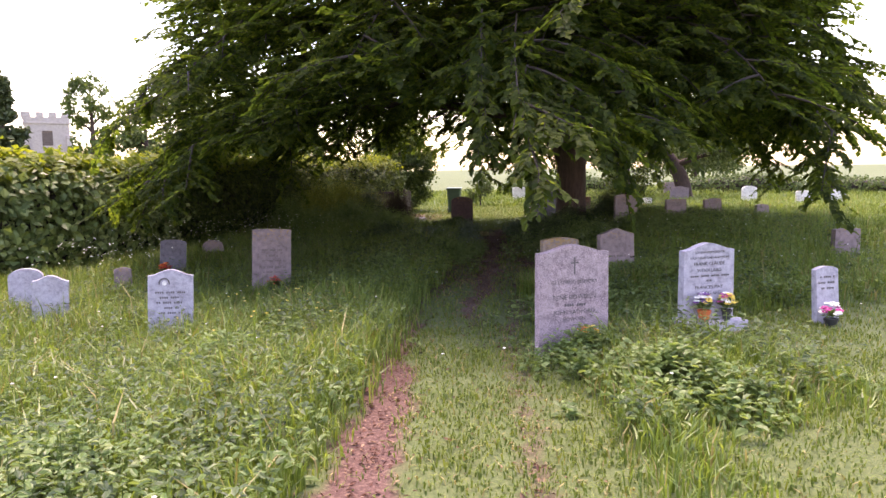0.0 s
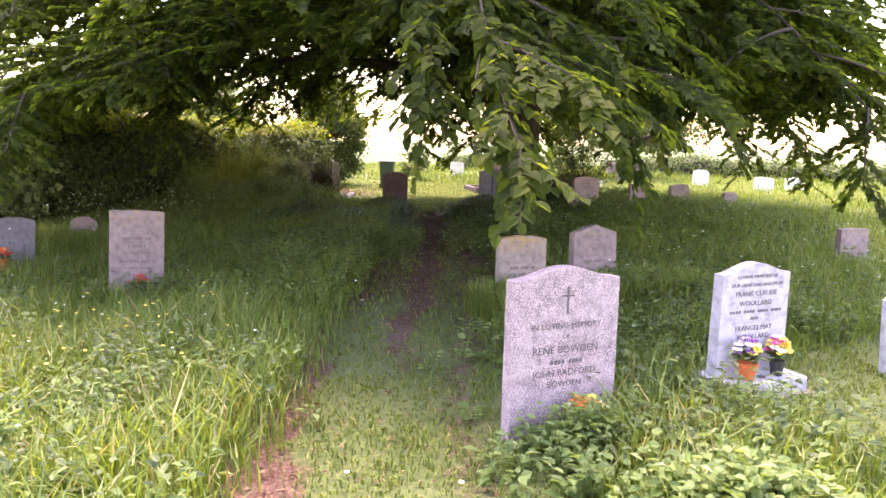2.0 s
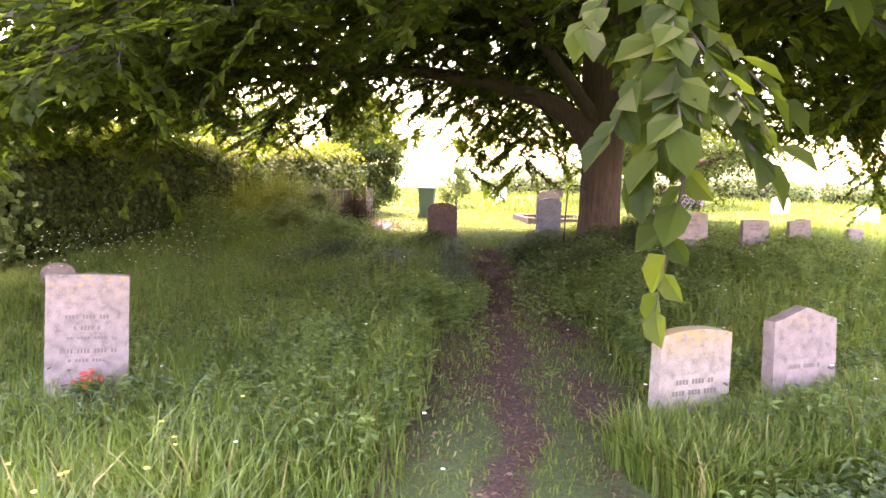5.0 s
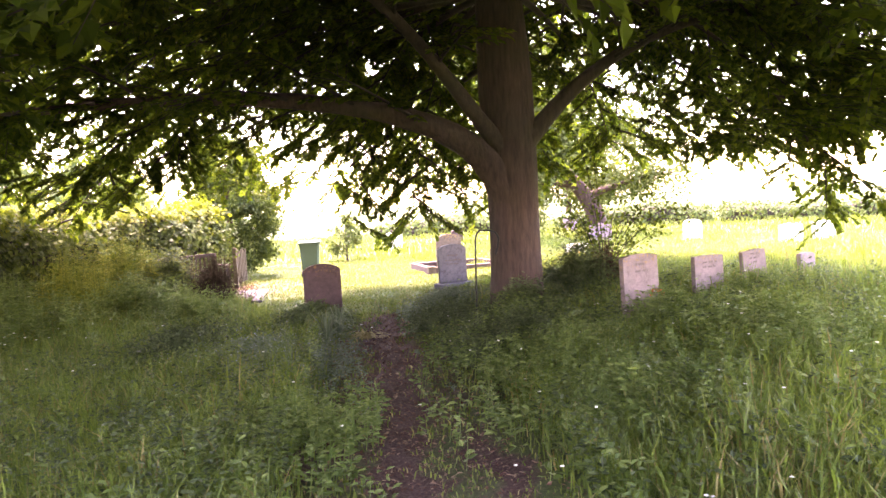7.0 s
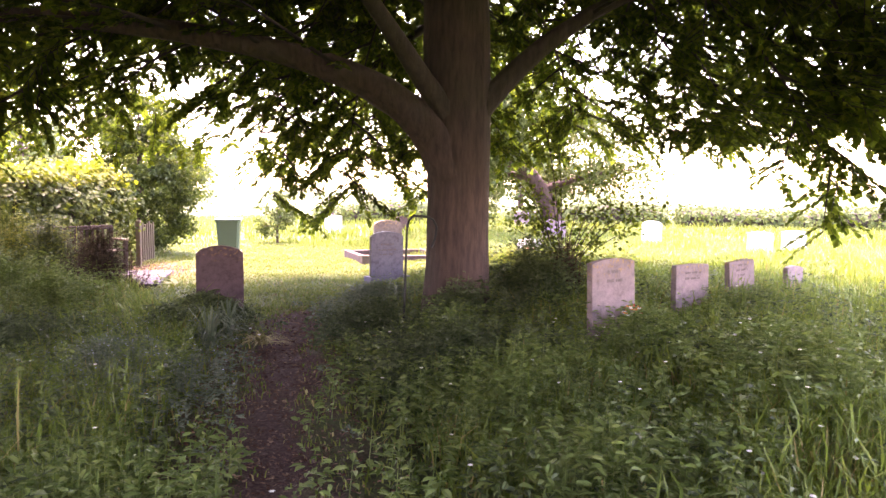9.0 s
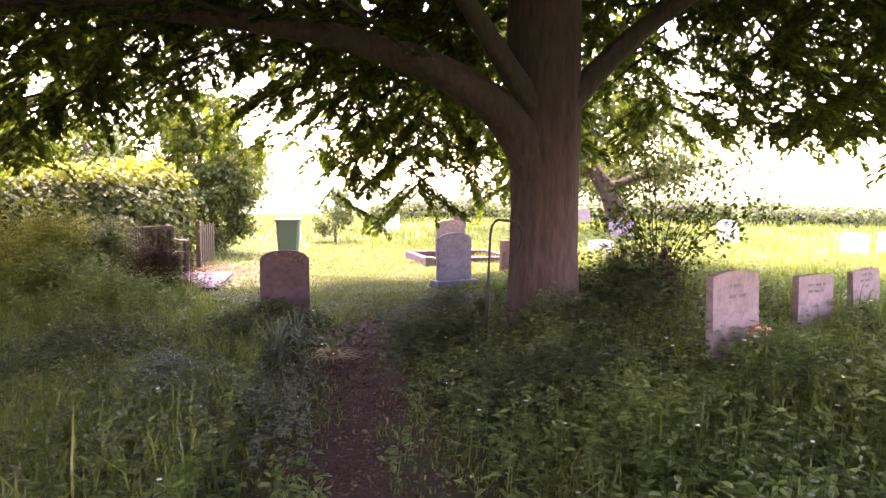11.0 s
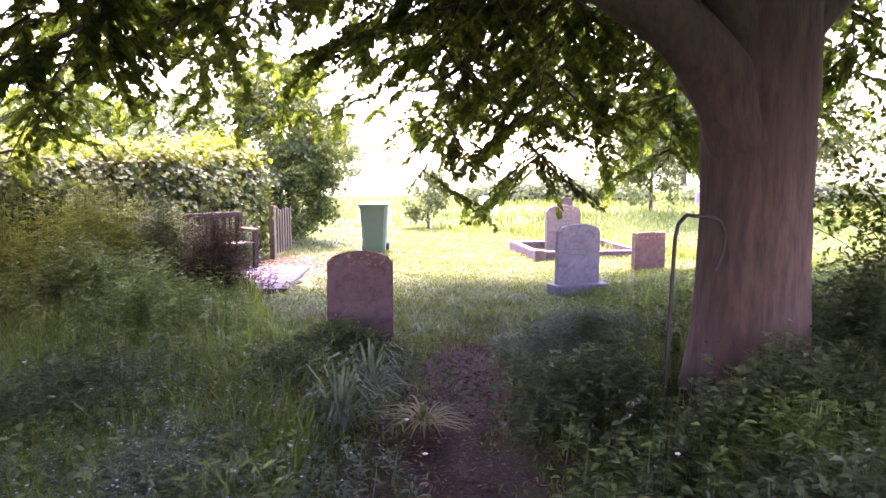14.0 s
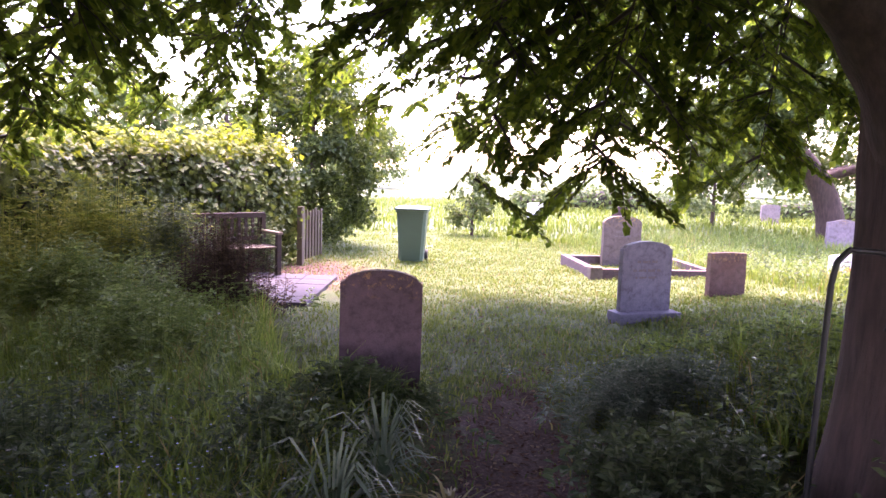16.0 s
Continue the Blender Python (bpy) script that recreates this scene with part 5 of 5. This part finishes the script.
patch("brambles", 2.75, 25.05, 0.55, 0.3, 520, 0.95, 16, 0.06, DEAD, "tangled dry brambles grown over the bench", "brambles", 89, 0.35)
patch("brambles", 3.3, 26.6, 0.3, 0.5, 260, 0.8, 14, 0.08, DARK_WEED, "dark brambles between bench and gate", "brambles", 90, 0.5)
patch("lavender", 5.7, 19.3, 0.8, 0.65, 620, 0.4, 18, 0.08, BLUEGREEN, "grey-blue low plants beside the path", "plants", 60, 0.25)
patch("forget_me_nots", 2.1, 17.4, 1.0, 1.7, 1300, 0.32, 14, 0.06, BLUEGREEN, "blue-grey flowering plants left to spread", "plants", 61, 0.35)


def scatter_weeds():
    rng = np.random.default_rng(71)
    n = 19000
    y = rng.uniform(2.5, 27, n)
    x = path_x(y) + rng.normal(0.2, 3.6, n)
    ok = (long_grass(x, y) > 0.5) & keep_clear(x, y) & (patchy(x, y, 0.8, 17) > -0.25)
    x, y = x[ok], y[ok]
    dark = rng.random(len(x)) < 0.4
    V, F = leafy_stems(x[~dark], y[~dark], rng.uniform(0.15, 0.42, (~dark).sum()), 9, 0.085, rng, aspect=0.45)
    tagged(part_mesh("mixed_weeds", raw_mesh("mixed_weeds", V, F, WEED)), "mixed leafy weeds among the long grass", "weeds", kind="stuff")
    V, F = leafy_stems(x[dark], y[dark], rng.uniform(0.25, 0.5, dark.sum()), 11, 0.075, rng, aspect=0.55)
    tagged(part_mesh("young_nettles", raw_mesh("young_nettles", V, F, DARK_WEED)), "dark young nettles among the long grass", "weeds", kind="stuff")


scatter_weeds()


def flower_heads(name, X, Y, Z, size, petals, mat, label, seed):
    """Little open flowers: a ring of petals each."""
    rng = np.random.default_rng(seed)
    n = len(X)
    a = rng.uniform(0, 6.3, n)[:, None] + np.arange(petals)[None] * 2 * np.pi / petals
    P = np.repeat(np.stack([X, Y, Z], 1)[:, None], petals, 1)
    D = np.stack([np.cos(a), np.sin(a), np.full_like(a, 0.35)], -1)
    U = np.repeat(unit(rng.normal(0, 0.4, (n, 3)) + np.array([0, -0.4, 1.0]))[:, None], petals, 1)
    V, F = leaves(P.reshape(-1, 3), D.reshape(-1, 3), U.reshape(-1, 3), size, size * 0.9)
    return tagged(part_mesh(name, raw_mesh(name, V, F, mat)), label, "flowers", kind="stuff")


def around(cx, cy, rx, ry, n, low, high, seed):
    rng = np.random.default_rng(seed)
    X, Y = cx + rng.normal(0, rx, n), cy + rng.normal(0, ry, n)
    return X, Y, ground_z(X, Y) + rng.uniform(low, high, n)


flower_heads("buttercups", *around(-2.0, 9.6, 0.6, 0.8, 34, 0.3, 0.45, 81), 0.016, 5, PETALS["yellow"], "yellow buttercups in the long grass", 1)
flower_heads("daisies", *around(-2.6, 8.6, 1.5, 2.0, 36, 0.25, 0.42, 82), 0.013, 6, PETALS["white"], "small white flowers in the long grass", 2)
flower_heads("cow_parsley", *around(-2.2, 18.3, 1.3, 1.2, 200, 0.5, 0.95, 83), 0.017, 5, PETALS["white"], "white cow parsley under the dark boughs", 3)
flower_heads("cow_parsley", *around(-4.6, 15.6, 0.7, 0.7, 100, 0.4, 0.85, 84), 0.017, 5, PETALS["white"], "white cow parsley by the hedge", 4)
flower_heads("forget_me_not_flowers", *around(2.1, 17.8, 0.45, 0.9, 340, 0.18, 0.36, 85), 0.008, 5, PETALS["blue"], "pale blue forget-me-not flowers", 5)
flower_heads("daisies", *around(5.0, 13.0, 2.0, 2.4, 110, 0.25, 0.45, 86), 0.015, 6, PETALS["white"], "small white flowers in the long grass", 6)


# ---- pots, posies and small things by the graves ----
def flower_pot(x, y, z, r, h, mat, colours, label, seed, bloom=0.036):
    rng = np.random.default_rng(seed)
    pot = root("flower_pot", pose(x, y, z), label, "flower pot")
    bm = bmesh.new()
    prev = None
    for zz, rr in ((0, r * 0.74), (h * 0.8, r * 0.95), (h * 0.8, r * 1.06), (h, r * 1.08), (h, r * 0.95), (h * 0.85, r * 0.9)):
        ring = [bm.verts.new((math.cos(k * math.pi / 10) * rr, math.sin(k * math.pi / 10) * rr, zz)) for k in range(20)]
        if prev:
            for i in range(20):
                bm.faces.new((prev[i], prev[(i + 1) % 20], ring[(i + 1) % 20], ring[i]))
        else:
            bm.faces.new(ring[::-1])
        prev = ring
    bm.faces.new(prev)
    part("pot", bm, mat, pot, smooth=False)
    n = 60
    a, q = rng.uniform(0, 6.3, n), rng.uniform(0, 1, n)
    P = np.stack([np.cos(a) * r * q, np.sin(a) * r * q, h + rng.uniform(0, 0.07, n)], 1)
    V, F = leaves(P, np.stack([np.cos(a), np.sin(a), rng.uniform(0, 1.2, n)], 1), np.tile([0, 0, 1.0], (n, 1)), 0.06, 0.035)
    part_mesh("leaves", raw_mesh("leaves", V, F, WEED), pot)
    for k in range(26):
        a, q = rng.uniform(0, 6.3), math.sqrt(rng.uniform(0, 1))
        c = np.array([math.cos(a) * r * 1.45 * q, math.sin(a) * r * 1.45 * q, h + 0.05 + 0.09 * (1 - q * q) + rng.uniform(0, 0.03)])
        b = np.arange(6) * math.pi / 3 + rng.uniform(0, 1)
        D = np.stack([np.cos(b), np.sin(b) , np.full(6, 0.25)], 1) + np.array([0.0, -0.1, 0.0])
        U = np.tile(unit(c * np.array([1, 1, 0]) * 5 + np.array([0, -0.6, 0.8])), (6, 1))
        V, F = leaves(np.tile(c, (6, 1)), D, U, bloom, bloom * 0.95)
        part_mesh("bloom", raw_mesh("bloom", V, F, PETALS[colours[k % len(colours)]]), pot)


Z2 = gz(2.05, 7.17) + 0.13
flower_pot(1.93, 7.03, Z2, 0.062, 0.115, TERRACOTTA, ["purple", "white", "yellow", "white", "purple"], "orange pot of purple, white and yellow pansies", 1)
flower_pot(2.2, 7.04, Z2, 0.05, 0.1, DARK_POT, ["yellow", "pink", "white", "yellow"], "dark pot of yellow, white and pink flowers", 2)
flower_pot(0.58, 6.88, gz(0.58, 6.88), 0.07, 0.13, LIMESTONE, ["orange", "yellow", "white"], "pale stone vase of faded orange flowers", 3)
flower_pot(3.42, 6.95, gz(3.42, 6.95), 0.07, 0.08, DARK_POT, ["white", "pink", "white"], "low pot of white and pink flowers", 4)
flower_pot(6.12, 15.07, gz(6.12, 15.07), 0.07, 0.24, DARK_POT, ["orange", "white", "red", "orange"], "pot of orange, red and white flowers", 5, 0.028)
flower_pot(-3.6, 14.9, gz(-3.6, 14.9) + 0.02, 0.07, 0.2, TERRACOTTA, ["orange", "red"], "orange pot with orange flowers", 6)
flower_pot(-1.85, 12.4, gz(-1.85, 12.4), 0.08, 0.18, DARK_POT, ["red"], "pot of faded reddish flowers", 7, 0.02)
flower_pot(11.7, 23.45, gz(11.7, 23.45), 0.1, 0.12, DARK_POT, ["red", "red", "white"], "pot of red flowers on a grave", 8, 0.04)


def build_iris(x, y, seed, dead):
    """A clump of long strap leaves, flopped outwards; dead ones lie flat."""
    rng = np.random.default_rng(seed)
    n = 70
    a = rng.uniform(0, 6.3, n)
    ln, w = rng.uniform(0.25, 0.55, n), rng.uniform(0.006, 0.011, n)
    D, S = np.stack([np.cos(a), np.sin(a)], 1), np.stack([-np.sin(a), np.cos(a)], 1)
    up = rng.uniform(0.08, 0.34, n) if not dead else rng.uniform(0.02, 0.12, n)
    rows = []
    for f in (0, 0.3, 0.6, 0.85, 1.0):
        xy = D * (ln * (0.08 + 0.7 * f * (0.35 + 0.65 * f)))[:, None]
        z = up * np.sin(f * 2.5) * (1.3 if not dead else 1.0) + 0.02
        c = np.concatenate([xy, z[:, None]], 1)
        s = np.concatenate([S, np.zeros((n, 1))], 1) * (w * (1 - 0.85 * f ** 3))[:, None]
        rows += [c - s, c + s]
    V = np.stack(rows, 1).reshape(-1, 3)
    b = np.arange(n)[:, None] * 10
    F = np.concatenate([b + np.array([[2 * k, 2 * k + 1, 2 * k + 3, 2 * k + 2]]) for k in range(4)], 1).reshape(-1, 4)
    ob = part_mesh("strap_leaf_clump", raw_mesh("strap_leaf_clump", V, F, GRASS_DRY if dead else BLUEGREEN), at=pose(x, y, gz(x, y)))
    tagged(ob, "flattened clump of dead straw-coloured leaves" if dead else "clump of long arching strap leaves", "plant")


build_iris(3.55, 18.75, 1, False)
build_iris(3.2, 18.2, 2, False)
build_iris(3.75, 18.15, 3, True)
build_iris(4.95, 17.75, 4, True)


def build_rose():
    """A straggly bush of thin arching canes with sparse leaves beside the trunk."""
    rng = np.random.default_rng(91)
    x, y = 7.35, 17.4
    bush = root("rose_bush", pose(x, y, gz(x, y)), "straggly bush with thin canes and small dark leaves", "bush")
    O, T = [], []
    for k in range(16):
        a = rng.uniform(-0.9, 2.2)
        r, h = (rng.uniform(0.5, 1.3), rng.uniform(0.8, 2.0)) if k < 14 else (rng.uniform(0.3, 0.7), rng.uniform(2.0, 2.7))
        L = bezier([(0, 0, 0), (math.cos(a) * r * 0.2, math.sin(a) * r * 0.2, h * 0.8), (math.cos(a) * r, math.sin(a) * r, h)], 14)
        V, F = tube_arrays(L, np.linspace(0.008, 0.003, 14), 6)
        part_mesh("cane", raw_mesh("cane", V, F, TWIG, True), bush)
        for q in L[4:]:
            for _ in range(9):
                O.append(q + rng.normal(0, 0.09, 3))
                T.append(rng.normal(0, 1, 3))
    O, T = np.array(O), np.array(T)
    V, F = leaves(O, T, np.tile([0, 0, 1.0], (len(O), 1)) + rng.normal(0, 0.4, O.shape), 0.065, 0.045)
    tagged(part_mesh("foliage", raw_mesh("foliage", V, F, TREE_LEAF), bush), kind="stuff")


build_rose()


def build_stick():
    L = np.array([(0, 0, 0.03), (0.2, 0.12, 0.05), (0.42, 0.2, 0.045), (0.62, 0.38, 0.06), (0.7, 0.42, 0.05)])
    V, F = tube_arrays(bezier(L, 20), np.linspace(0.028, 0.014, 20), 9, 0.05)
    tagged(part_mesh("fallen_branch", raw_mesh("fallen_branch", V, F, WOOD_PALE, True), at=pose(-0.15, 11.2, gz(-0.15, 11.2))), "pale broken branch lying beside the path", "branch")


build_stick()


def build_litter():
    """Dry leaves and chips strewn on the worn lines."""
    rng = np.random.default_rng(95)
    n = 60000
    y = rng.uniform(2.5, 27.5, n)
    x = path_x(y) + rng.normal(0, 0.9, n)
    far = rng.random(n) < 0.15
    x[far], y[far] = rng.normal(4.2, 0.9, far.sum()), rng.normal(26.4, 1.3, far.sum())
    lawn = rng.random(n) < 0.1
    x[lawn], y[lawn] = rng.uniform(4.2, 10.0, lawn.sum()), rng.uniform(20.0, 28.5, lawn.sum())
    heaped = lawn & (patchy(x, y, 0.8, 23) > 0.1)
    ok = (rng.random(n) < worn(x, y) + 0.45 * heaped + 0.05 + 0.24 * smoothstep(9.5, 11.5, y) * smoothstep(21, 18, y)) & keep_clear(x, y)
    x, y = x[ok], y[ok]
    P = np.stack([x, y, ground_z(x, y) - 0.03 * worn(x, y) + rng.uniform(0.004, 0.02, len(x))], 1)
    D = rng.normal(0, 1, (len(x), 3)) * np.array([1, 1, 0.25])
    U = rng.normal(0, 0.35, (len(x), 3)) + np.array([0, 0, 1.0])
    ln = rng.uniform(0.015, 0.05, len(x))
    V, F = leaves(P, D, U, ln, ln * rng.uniform(0.2, 0.6, len(x)))
    tagged(part_mesh("leaf_litter", raw_mesh("leaf_litter", V, F, LITTER)), "dry reddish leaf litter and chips on the path", "leaf litter", kind="stuff")


LITTER = leaf_material("dry_litter", (0.065, 0.028, 0.022), (0.13, 0.062, 0.046), (0.3, 0.2, 0.14), (1.1, 1.05, 1.0), 0.1, 0.8)
build_litter()
